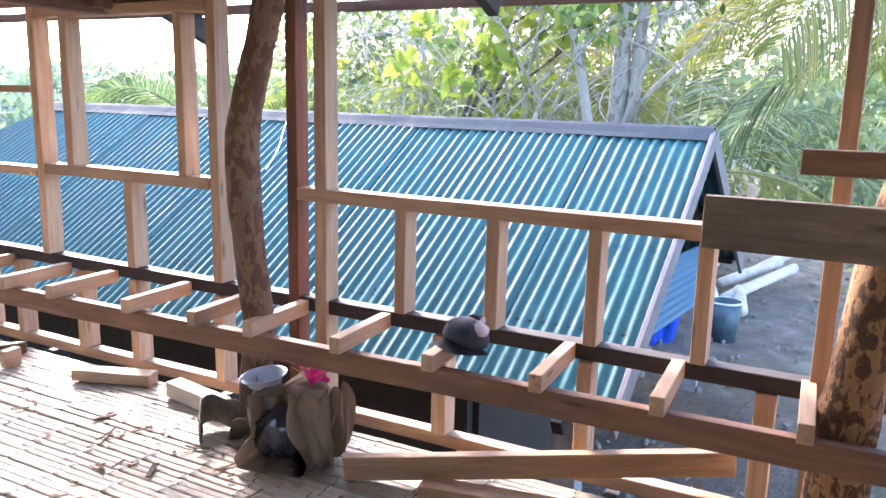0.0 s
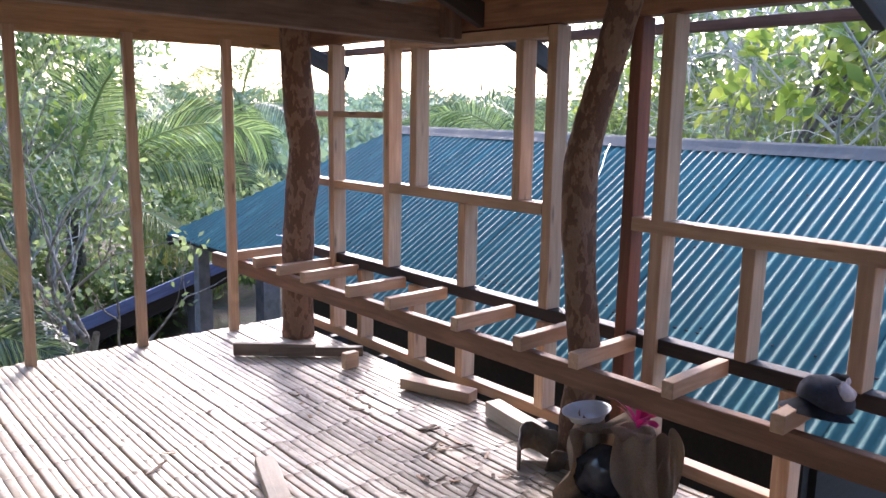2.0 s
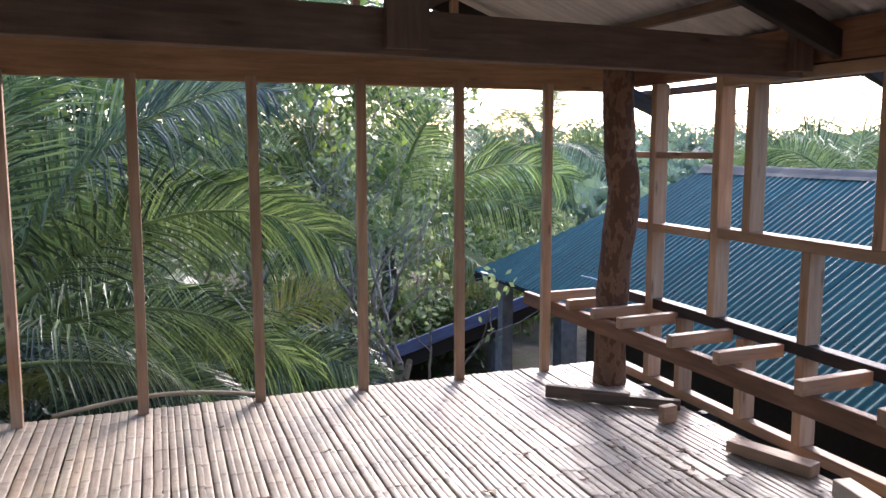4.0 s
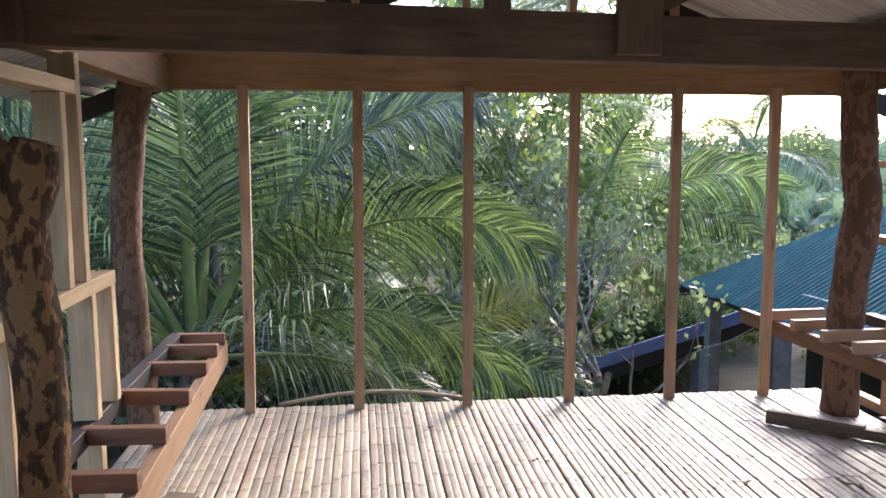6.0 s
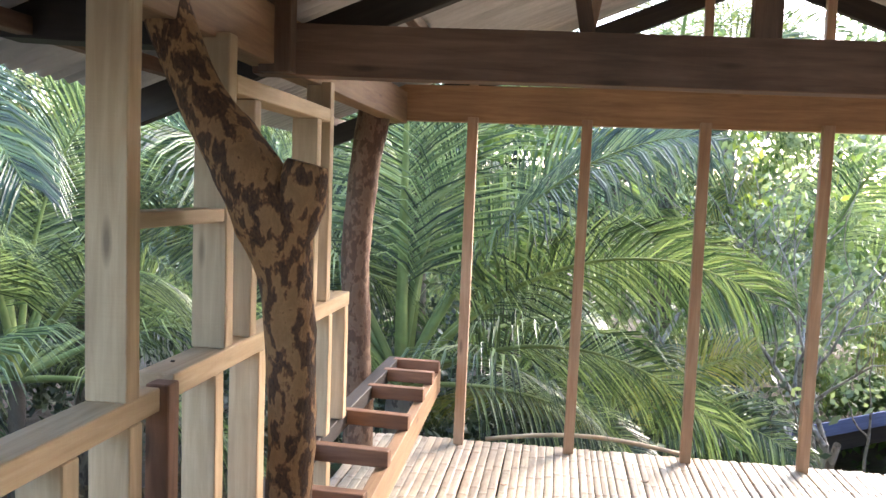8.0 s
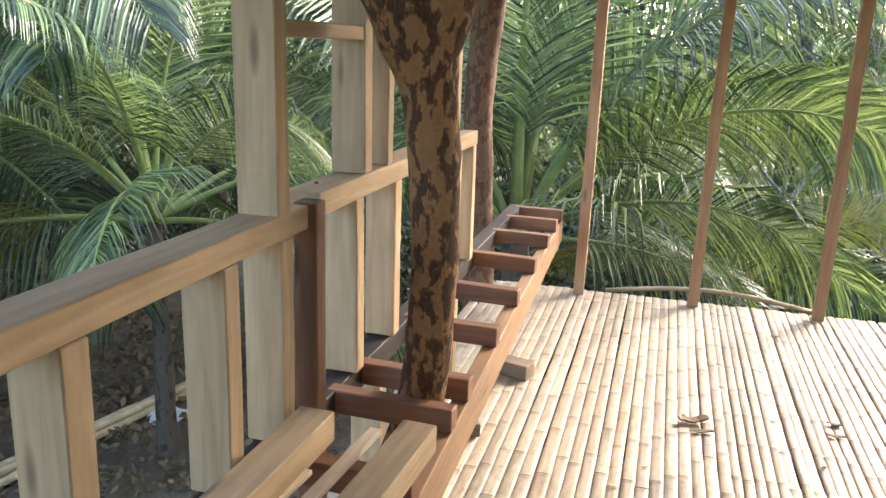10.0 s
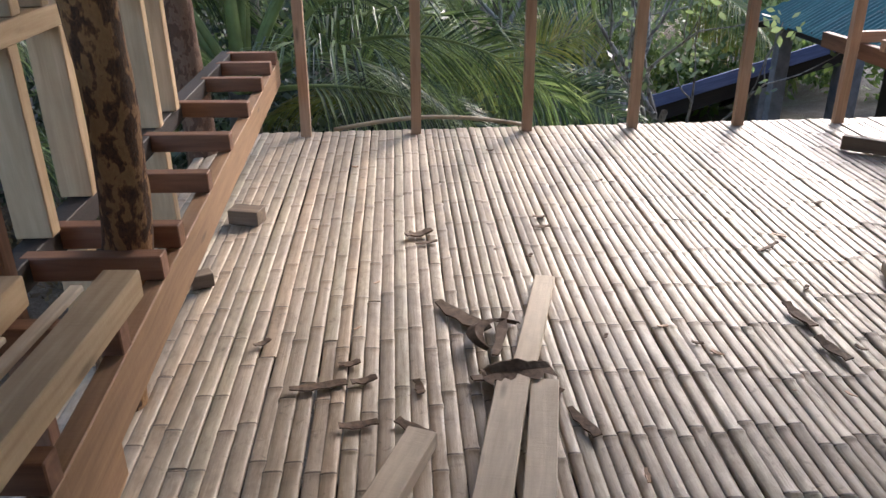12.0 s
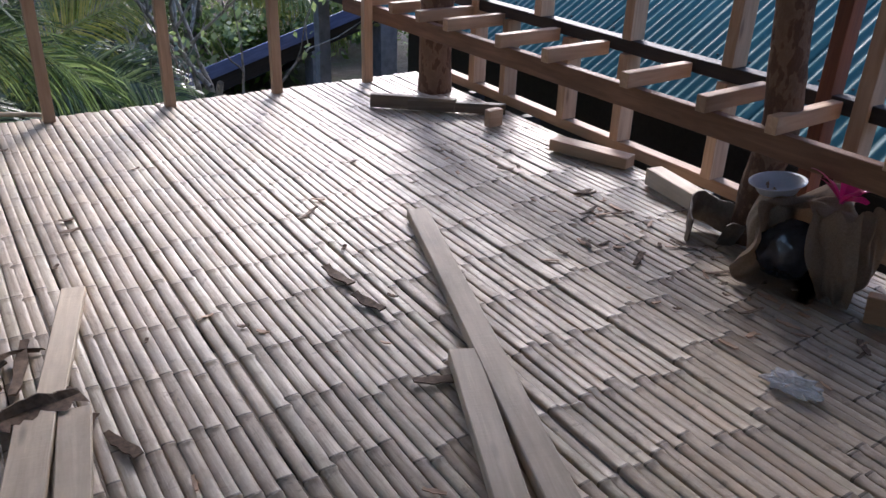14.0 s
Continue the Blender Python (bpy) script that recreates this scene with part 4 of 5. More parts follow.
def build_plants():
    G = ground_height
    # the large palm right behind the far wall
    palm(-0.90, 6.3, -0.35, -2.6, 1.25, 17, 1, "large young coconut palm with broad arching fronds", 0.16,
         az=[(95, 85, 1.0), (0, 68, 0.88), (-14, 50, 0.86), (-34, 68, 0.9), (32, 50, 0.88), (-26, 30, 0.78), (-8, 8, 0.62), (180, 68, 1.0), (150, 50, 1.0),
             (200, 50, 0.95), (225, 68, 0.9), (-75, 85, 0.9), (120, 68, 1.0), (25, 85, 0.9), (45, 30, 0.75), (170, 30, 0.9), (-45, 30, 0.75)], dry=0.0)
    palm(1.25, 7.5, -1.40, -2.8, 0.72, 12, 2, "low coconut palm seedling with spread fronds", 0.1, spread=(70, 5), dry=0.25)
    palm(-3.15, 3.75, 0.15, G(-3.15, 3.75), 0.72, 15, 3, "small coconut palm with drooping fronds on a thin trunk", 0.06, spread=(80, 0), dry=0.1, bark_mat=M_DARKTRUNK)
    palm(-5.6, 3.0, 2.4, G(-5.6, 3.0), 0.95, 16, 4, "coconut palm with sunlit yellow-green fronds", 0.11, spread=(75, -10), dry=0.35)
    palm(-4.4, 6.6, 1.2, G(-4.4, 6.6), 1.05, 16, 5, "coconut palm with dense dark fronds", 0.12)
    palm(-7.0, 4.5, 0.6, G(-7, 4.5), 1.1, 15, 6, "coconut palm with dense dark fronds", 0.12)
    palm(-6.2, 0.6, 0.4, G(-6.2, 0.6), 0.9, 14, 16, "coconut palm with dense dark fronds", 0.12)
    palm(2.6, 14.5, 3.4, G(2.6, 14.5), 1.0, 16, 7, "tall coconut palm with a pale ringed trunk", 0.16)
    palm(4.6, 19.0, 2.8, G(4.6, 19), 1.05, 16, 8, "coconut palm rising over the undergrowth", 0.16)
    palm(5.2, 14.0, -0.3, G(5.2, 14), 1.1, 14, 9, "coconut palm with large upright fronds", 0.15)
    palm(10.7, 18.2, 1.6, G(10.7, 18.2), 0.75, 16, 10, "coconut palm rising over the undergrowth", 0.16)
    palm(-1.8, 12.0, 2.4, G(-1.8, 12), 1.1, 15, 11, "tall coconut palm behind the undergrowth", 0.16)
    palm(9.5, 6.6, 0.7, G(9.5, 6.6), 0.62, 15, 12, "coconut palm with dense dark fronds", 0.14)
    palm(10.6, -2.6, 2.9, G(10.6, -2.6), 1.05, 16, 13, "coconut palm with yellowing fronds beside the yard", 0.15, dry=0.4, spread=(60, -30))
    palm(12.5, 0.6, 0.5, G(12.5, 0.6), 0.8, 12, 14, "low coconut palm with yellowing fronds", 0.14, dry=0.6)
    # thin tree with yellow-green leaves beyond the far right corner
    branchy_tree(3.35, 7.9, -2.7, 4.6, 21, "thin young tree with pale stems and yellow-green leaves", M_STEM, M_AIRY, 0.09, 8, 3, 0.075, 0.4, trunks=3, bare=0.4)
    branchy_tree(1.6, 10.5, -2.7, 6.5, 22, "slender tree with light green leaves", M_STEM, M_AIRY, 0.14, 18, 3, 0.08, 0.6, bare=0.25)
    branchy_tree(3.4, 12.5, -2.7, 6.8, 23, "slender tree with light green leaves", M_STEM, M_LEAFY, 0.13, 16, 3, 0.09, 0.5, bare=0.2)
    branchy_tree(2.6, 9.6, -2.7, 6.6, 25, "leafy tree in the undergrowth", M_STEM, M_AIRY, 0.13, 12, 3, 0.07, 0.55, bare=0.3)
    branchy_tree(0.2, 9.5, -2.7, 6.4, 24, "leafy tree in the undergrowth", M_TRUNK, M_LEAF, 0.18, 30, 3, 0.1, 0.5)
    # tangled growth behind the neighbouring house
    branchy_tree(10.2, 1.2, -1.0, 6.5, 31, "bare pale branching tree hung with vines", M_PALETRUNK, M_LEAF, 0.13, 12, 4, 0.085, 0.55, bare=0.6)
    branchy_tree(10.8, 2.6, -1.0, 6.2, 32, "bare pale branching tree hung with vines", M_PALETRUNK, M_LEAF, 0.14, 14, 4, 0.07, 0.6, bare=0.5)
    branchy_tree(11.2, 1.9, -1.0, 6.0, 33, "bare pale branching tree hung with vines", M_PALETRUNK, M_LEAF, 0.13, 12, 4, 0.06, 0.6, bare=0.6)
    branchy_tree(9.6, 3.6, -1.0, 5.2, 34, "vine-covered tree with large heart-shaped leaves", M_TRUNK, M_LEAFY, 0.30, 12, 3, 0.1, 0.6)
    branchy_tree(9.9, 2.0, -1.0, 6.0, 36, "bare pale branching tree hung with vines", M_PALETRUNK, M_LEAF, 0.12, 14, 4, 0.05, 0.7, bare=0.5)
    branchy_tree(12.4, 2.0, -1.0, 5.6, 37, "bare pale branching tree hung with vines", M_PALETRUNK, M_LEAF, 0.12, 14, 4, 0.05, 0.7, bare=0.5)
    branchy_tree(11.5, 4.6, -0.8, 6.4, 35, "leafy tree with pale twigs", M_PALETRUNK, M_LEAF, 0.17, 20, 3, 0.1, 0.6, bare=0.2)
    # two thick pale trunks and a forked one in the tangle
    for pts, rad, label in (
        (((10.5, 0.98, -1.4), (10.48, 0.97, 0.6), (10.5, 0.93, 1.8), (10.52, 0.90, 3.2), (10.5, 0.86, 5.2)), 0.11, "thick pale grey trunk in the tangle behind the roof"),
        (((10.62, 0.78, -1.4), (10.6, 0.80, 0.8), (10.55, 0.74, 2.0), (10.55, 0.66, 3.4), (10.6, 0.62, 5.2)), 0.085, "thick pale grey trunk in the tangle behind the roof"),
        (((10.1, 1.16, -1.4), (10.1, 1.15, 0.9), (10.05, 1.28, 1.9), (10.0, 1.52, 2.9), (10.0, 1.6, 4.2)), 0.065, "leaning pale trunk in the tangle behind the roof"),
    ):
        p, q = smooth_path(pts, [rad, rad * 0.95, rad * 0.9, rad * 0.85, rad * 0.7], 6)
        t = thing("tree", label, "tree", at=(0, 0, 0))
        part("trunk", tube_bm(p, q, 12, 0.07, 3), M_PALETRUNK, t, smooth=True)
        leaf_cloud("crown", "", "", [(pts[-1][0], pts[-1][1] + 0.4 * k - 0.4, pts[-1][2] + 0.2, 0.5, 0.4) for k in range(3)], 60, 0.14, M_LEAF, 90, kind="", parent=t)
    vine_tangle()
    leaf_cloud("climbing_vine", "climbing vine with large heart-shaped green leaves", "vine",
               [(9.35, 2.08, 2.25, 0.22, 0.30), (9.35, 2.02, 1.85, 0.22, 0.26), (9.4, 2.20, 2.6, 0.2, 0.25), (9.35, 3.02, 2.35, 0.2, 0.2), (9.4, 2.55, 1.75, 0.18, 0.2), (9.45, 3.4, 1.9, 0.25, 0.25)], 26, 0.21, M_LEAFY, 91)
    r = random.Random(8)

    def belt(name, label, n, box, size, mat, per, rz, seed, top):
        balls = []
        for k in range(n):
            x, y = r.uniform(box[0], box[1]), r.uniform(box[2], box[3])
            g = G(x, y)
            h = r.uniform(0, 1) ** 1.4 * top(x, y)
            b = r.uniform(0.35, 0.8) * rz
            # the view opens over a low valley to the north-east
            way, far = math.degrees(math.atan2(x - 0.8, y + 1.4)), math.hypot(x - 0.8, y + 1.4)
            z = g + 0.3 + h
            if 21 < way < 51:
                z = min(z, 0.9 - 0.04 * far + r.uniform(-0.5, 0.1) - b)
                if z < g:
                    continue
            balls.append((x, y, z, b, b * 0.8))
        leaf_cloud(name, label, "undergrowth", balls, per, size, mat, seed)

    # shaded belts get the dark leaf colour, backlit and hazy ones the pale
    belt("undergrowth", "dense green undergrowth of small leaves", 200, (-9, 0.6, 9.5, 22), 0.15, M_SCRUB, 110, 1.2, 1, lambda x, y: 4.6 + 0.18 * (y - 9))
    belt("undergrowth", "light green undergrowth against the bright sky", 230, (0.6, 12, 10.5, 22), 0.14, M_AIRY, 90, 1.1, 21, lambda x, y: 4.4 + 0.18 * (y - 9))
    belt("undergrowth", "sunlit light green undergrowth", 120, (-6, 9, 10, 20), 0.16, M_LEAF, 90, 1.0, 2, lambda x, y: 5.2 + 0.18 * (y - 9))
    belt("undergrowth", "low weeds behind the far wall", 90, (-4, 3.0, 6.6, 9.5), 0.13, M_SCRUB, 110, 0.9, 3, lambda x, y: 0.9)
    belt("undergrowth", "low green bushes behind the porch", 40, (3.0, 8.5, 12.4, 14.5), 0.14, M_LEAF, 100, 0.8, 23, lambda x, y: 0.5)
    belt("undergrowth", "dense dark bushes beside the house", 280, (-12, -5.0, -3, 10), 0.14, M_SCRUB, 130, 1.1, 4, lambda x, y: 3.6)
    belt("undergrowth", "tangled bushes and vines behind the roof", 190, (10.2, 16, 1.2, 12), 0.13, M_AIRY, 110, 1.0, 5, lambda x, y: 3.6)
    belt("undergrowth", "sunlit yellow-green vines behind the roof", 90, (10.0, 14, 1.2, 10), 0.15, M_LEAFY, 60, 0.9, 6, lambda x, y: 3.6)
    belt("undergrowth", "bushes at the end of the yard", 120, (17, 26, -14, 0), 0.2, M_LEAF, 90, 1.5, 9, lambda x, y: 3.0)
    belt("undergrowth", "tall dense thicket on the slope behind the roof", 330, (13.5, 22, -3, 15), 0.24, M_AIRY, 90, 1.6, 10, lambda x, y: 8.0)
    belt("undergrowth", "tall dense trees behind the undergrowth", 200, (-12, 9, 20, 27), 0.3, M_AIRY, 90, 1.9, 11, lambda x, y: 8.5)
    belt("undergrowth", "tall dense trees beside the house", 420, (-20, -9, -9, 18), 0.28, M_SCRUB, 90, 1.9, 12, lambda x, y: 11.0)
    # woods on the far hillside, with the haze put into their leaf colour
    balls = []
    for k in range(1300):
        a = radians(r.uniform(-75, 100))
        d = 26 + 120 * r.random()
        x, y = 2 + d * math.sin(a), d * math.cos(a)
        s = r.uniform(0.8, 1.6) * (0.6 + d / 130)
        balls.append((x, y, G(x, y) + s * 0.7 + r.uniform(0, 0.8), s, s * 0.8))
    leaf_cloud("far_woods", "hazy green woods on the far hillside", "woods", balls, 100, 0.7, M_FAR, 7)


build_neighbour()
build_porch()
build_plants()


# ---- loose boards on the benches and the floor ----
def loose(name, label, category, a, b, w, h, material, group="", up=(0, 0, 1), wobble=0.0):
    return tagged(lumber(name, a, b, w, h, material, None, label, up, wobble), label, category, group)


loose("board", "thick pale sawn board lying along the wall bench", "board", (-0.30, 0.40, 0.60), (-0.315, -0.40, 0.60), 0.09, 0.075, M_WEST)
loose("board", "rough sawn board laid over the bench rail", "board", (-0.055, 0.44, 0.588), (-0.11, -0.62, 0.588), 0.085, 0.068, M_WEST, wobble=0.003)
loose("stick", "split bamboo stick laid across the bench", "stick", (-0.175, 0.47, 0.566), (-0.255, -0.7, 0.562), 0.032, 0.016, M_DUSTY)
loose("stick", "split bamboo stick laid across the bench", "stick", (-0.255, 0.25, 0.562), (-0.33, -0.7, 0.560), 0.028, 0.014, M_DUSTY)
loose("board", "brown offcut leaning under the bench", "board", (-0.085, 0.30, 0.24), (-0.065, -0.40, 0.23), 0.02, 0.18, M_ORANGE)

FL = 0.0135                                     # top of the bamboo
loose("plank", "dusty grey plank with torn fibres lying on the bamboo floor", "plank", (1.125, 1.50, FL + 0.012), (0.93, 0.80, FL + 0.014), 0.078, 0.022, M_DUSTY, "planks on the floor")
loose("plank", "rough pale plank with a split end on the floor", "plank", (0.91, 0.82, FL + 0.018), (0.735, 0.10, FL + 0.016), 0.10, 0.03, M_DUSTY, "planks on the floor", wobble=0.004)
loose("plank", "rough pale plank with a split end on the floor", "plank", (1.00, 0.79, FL + 0.016), (0.85, 0.02, FL + 0.016), 0.085, 0.028, M_DUSTY, "planks on the floor", wobble=0.004)
loose("plank", "short dark-edged plank lying on the floor", "plank", (0.62, 0.54, FL + 0.03), (0.44, 0.12, FL + 0.03), 0.085, 0.05, M_DUSTY, "planks on the floor")
loose("plank", "long dusty plank marked with pencil lines on the floor", "plank", (2.49, 1.46, FL + 0.025), (1.86, -0.32, FL + 0.025), 0.088, 0.046, M_DUSTY, "planks on the floor")
loose("plank", "clean pale plank beside a longer one on the floor", "plank", (2.06, 0.48, FL + 0.025), (1.75, -0.24, FL + 0.025), 0.088, 0.044, M_DUSTY, "planks on the floor")
loose("plank", "long sawn plank leaning from the floor onto the bottom rail", "plank", (3.40, -0.02, FL + 0.055), (3.98, -1.45, 0.20), 0.05, 0.10, M_ORANGE)
loose("plank", "long sawn plank lying under the bench", "plank", (3.46, -0.35, FL + 0.03), (3.74, -1.95, FL + 0.03), 0.10, 0.05, M_ORANGE)
loose("plank", "dark weathered board lying near the corner post", "plank", (3.10, 3.02, FL + 0.045), (3.50, 2.68, FL + 0.045), 0.05, 0.08, M_GREY)
loose("plank", "dark weathered board lying near the corner post", "plank", (3.27, 2.86, FL + 0.035), (3.74, 2.50, FL + 0.035), 0.05, 0.06, M_GREY)
loose("block", "small cut wood block standing on the floor", "block", (3.50, 2.36, FL + 0.05), (3.60, 2.37, FL + 0.05), 0.05, 0.10, M_PALE)
loose("block", "sawn offcut lying on the floor", "block", (3.60, 1.88, FL + 0.035), (3.75, 1.46, FL + 0.035), 0.10, 0.06, M_PALE)
loose("block", "sawn block under the bench rail", "block", (-0.20, 2.21, FL + 0.035), (-0.06, 2.17, FL + 0.035), 0.09, 0.07, M_GREY)
loose("block", "sawn block under the bench rail", "block", (-0.24, 1.53, FL + 0.03), (-0.16, 1.57, FL + 0.03), 0.06, 0.055, M_GREY)
loose("block", "rough split log piece lying on the floor", "block", (3.70, 1.26, FL + 0.05), (3.64, 0.86, FL + 0.04), 0.09, 0.08, M_DUSTY, wobble=0.008)
loose("board", "weathered grey board nailed across the log post", "board", (3.49, -1.335, 1.205), (3.47, -3.3, 1.20), 0.045, 0.165, M_GREY)
loose("board", "dark short board nailed to the log post", "board", (3.50, -1.60, 1.405), (3.48, -2.6, 1.41), 0.06, 0.075, M_BROWN)


def chip_mesh(length, width, curl, seed, material):
    """A torn flake of wood or bark, thin, bent and ragged."""
    r = random.Random(seed)
    bm = bmesh.new()
    n = 6
    top, low = [], []
    for k in range(n + 1):
        s = k / n - 0.5
        w = width * (0.5 - 0.35 * abs(s) + r.uniform(-0.12, 0.12))
        z = 0.006 + curl * length * (s * s) * 2 + r.uniform(0, 0.003)
        off = r.uniform(-0.1, 0.1) * width
        top.append((bm.verts.new((s * length, off + w, z + 0.006)), bm.verts.new((s * length, off - w, z + 0.006))))
        low.append((bm.verts.new((s * length, off + w, z)), bm.verts.new((s * length, off - w, z))))
    for k in range(n):
        a, b, c, d = top[k], top[k + 1], low[k], low[k + 1]
        bm.faces.new((a[0], a[1], b[1], b[0]))
        bm.faces.new((c[0], d[0], d[1], c[1]))
        bm.faces.new((a[0], b[0], d[0], c[0]))
        bm.faces.new((a[1], c[1], d[1], b[1]))
    bm.faces.new((top[0][0], low[0][0], low[0][1], top[0][1]))
    bm.faces.new((top[n][0], top[n][1], low[n][1], low[n][0]))
    me = bpy.data.meshes.new("wood_chip")
    bm.to_mesh(me)
    bm.free()
    me.materials.append(material)
    return me


def build_chips():
    dark = [chip_mesh(l, w, c, k, M_BARKCHIP) for k, (l, w, c) in enumerate(((0.16, 0.045, 0.12), (0.22, 0.05, 0.05), (0.10, 0.04, 0.2), (0.25, 0.035, 0.1)))]
    pale = [chip_mesh(l, w, c, 10 + k, M_PALE) for k, (l, w, c) in enumerate(((0.09, 0.03, 0.1), (0.14, 0.035, 0.04), (0.06, 0.03, 0.15)))]
    r = random.Random(4)

    def put(me, x, y, rot, size=1.0, tone="dark"):
        lab = "dark curled flake of bark on the floor" if tone == "dark" else "pale wood chip on the floor"
        ob = part("wood_chip", me, M_PALE, None, lab, pose(x, y, FL - 0.002, r.uniform(-6, 6), r.uniform(-4, 4), rot) @ Matrix.Scale(size, 4))
        tagged(ob, lab, "wood chip", "wood chips on the floor")

    for x, y, rot, k, s in ((0.65, 1.96, 20, 2, 1.2), (0.68, 1.88, 5, 0, 0.6), (1.21, 2.13, -10, 2, 0.6), (1.20, 2.02, 5, 0, 0.5), (0.78, 1.22, -55, 1, 1.25), (0.90, 1.08, 75, 3, 1.1), (0.90, 0.86, 15, 1, 1.1),
                            (1.96, 1.14, -80, 0, 1.0), (1.97, 0.92, -75, 0, 0.9), (2.10, 1.72, 30, 3, 0.55), (0.31, 0.83, 12, 1, 0.8), (0.44, 0.63, 10, 0, 0.7), (1.08, 0.60, -70, 1, 0.7), (1.95, 0.42, -20, 1, 0.8), (0.40, 0.95, 10, 2, 0.7),
                            (0.45, 0.85, 15, 2, 0.8), (0.62, 0.80, -80, 2, 0.7), (0.60, 0.60, -40, 0, 0.8), (1.02, 0.72, 60, 0, 0.6), (2.35, 0.95, 5, 2, 0.6), (1.55, 1.0, -20, 2, 0.4), (0.10, 1.1, 40, 2, 0.6), (2.55, 2.2, 10, 2, 0.5), (1.6, 2.6, 30, 2, 0.4)):
        put(dark[k], x, y, rot, s)
    for k in range(95):
        # sawing waste gathers along the bench by the sacks
        x = 3.36 - abs(r.gauss(0, 0.27))
        y = r.uniform(-0.7, 2.2)
        put(r.choice(dark if r.random() < 0.35 else pale), x, y, r.uniform(0, 180), r.uniform(0.22, 0.6), "pale" if r.random() < 0.6 else "dark")
    for k in range(26):
        put(r.choice(pale + dark[2:3]), r.uniform(0.0, 3.0), r.uniform(-0.2, 3.2), r.uniform(0, 180), r.uniform(0.2, 0.5), "pale")


M_BARKCHIP = plain("dark_bark_flake", (0.13, 0.085, 0.055), 0.85, 0, 40, 0.5)
M_BURLAP = plain("grey_brown_sackcloth", (0.32, 0.245, 0.175), 0.95, 0, 160, 0.2)
M_BLACKPLASTIC = plain("black_plastic", (0.03, 0.03, 0.036), 0.18, 0, 26, 0.3)
M_PINK = plain("pink_plastic_ribbon", (0.75, 0.06, 0.32), 0.35, 0, 20, 0.2)
M_WHITEPLASTIC = plain("bluish_white_plastic", (0.62, 0.66, 0.74), 0.35, 0, 14, 0.1)
M_NAVY = plain("navy_cloth", (0.03, 0.035, 0.055), 0.9, 0, 30, 0.4)
M_GREYCLOTH = plain("grey_cloth", (0.38, 0.36, 0.38), 0.9, 0, 30, 0.2)
M_TARP = plain("bright_blue_tarpaulin", (0.02, 0.08, 0.55), 0.4, 0, 10, 0.3)
M_BUCKET = plain("dark_teal_bucket", (0.05, 0.09, 0.11), 0.45, 0, 10, 0.3)
M_PIPE = plain("whitish_pole", (0.62, 0.58, 0.52), 0.6, 0, 10, 0.2)
M_CULM = plain("dry_bamboo_pole", (0.50, 0.40, 0.25), 0.5, 0, 8, 0.3)
M_RUBBLE = plain("grey_rubble", (0.20, 0.188, 0.17), 0.95, 0, 8, 0.4)


def cloth_lump(rx, ry, h, seed, folds=7, open_top=0.35, sag=0.3):
    """A slumped sack: a closed foot, folded sides and a gaping, turned-in mouth."""
    bm = bmesh.new()
    nt_, nz = 72, 26
    rows = []
    for k in range(nz + 1):
        s = k / nz
        ring = []
        for j in range(nt_):
            a = 2 * math.pi * j / nt_
            n1 = noise.noise((math.cos(a) * 1.3 + seed, math.sin(a) * 1.3, s * 1.5))
            n2 = noise.noise((math.cos(a) * 3 + seed, math.sin(a) * 3, s * 3))
            rn = math.sin(round(folds * 0.55) * a + 2.4 * s + 2.5 * n1)
            rn2 = math.sin(round(folds * 1.3) * a - 3.0 * s + 4 * n1)
            grow = min(1.0, 0.25 + 1.2 * s)
            prof = (0.85 + 0.3 * math.sin(math.pi * min(1, s * 1.1))) * (1 - (1 - open_top) * max(0, s - 0.66) / 0.34)
            rad = prof * (1 + 0.2 * n1 + grow * (0.20 * rn + 0.09 * rn2) + 0.05 * n2)
            lean = 0.5 + 0.5 * math.cos(a - seed)
            z = h * s * (1 - sag * lean) * (1 + 0.2 * n1 * s) - h * 0.25 * sag * max(0, s - 0.8) * rn
            ring.append(bm.verts.new((rx * rad * math.cos(a), ry * rad * math.sin(a), max(0.001, z))))
        rows.append(ring)
    for r0, r1 in zip(rows, rows[1:]):
        for j in range(nt_):
            bm.faces.new((r0[j], r0[(j + 1) % nt_], r1[(j + 1) % nt_], r1[j]))
    bm.faces.new(rows[0][::-1])
    return bm


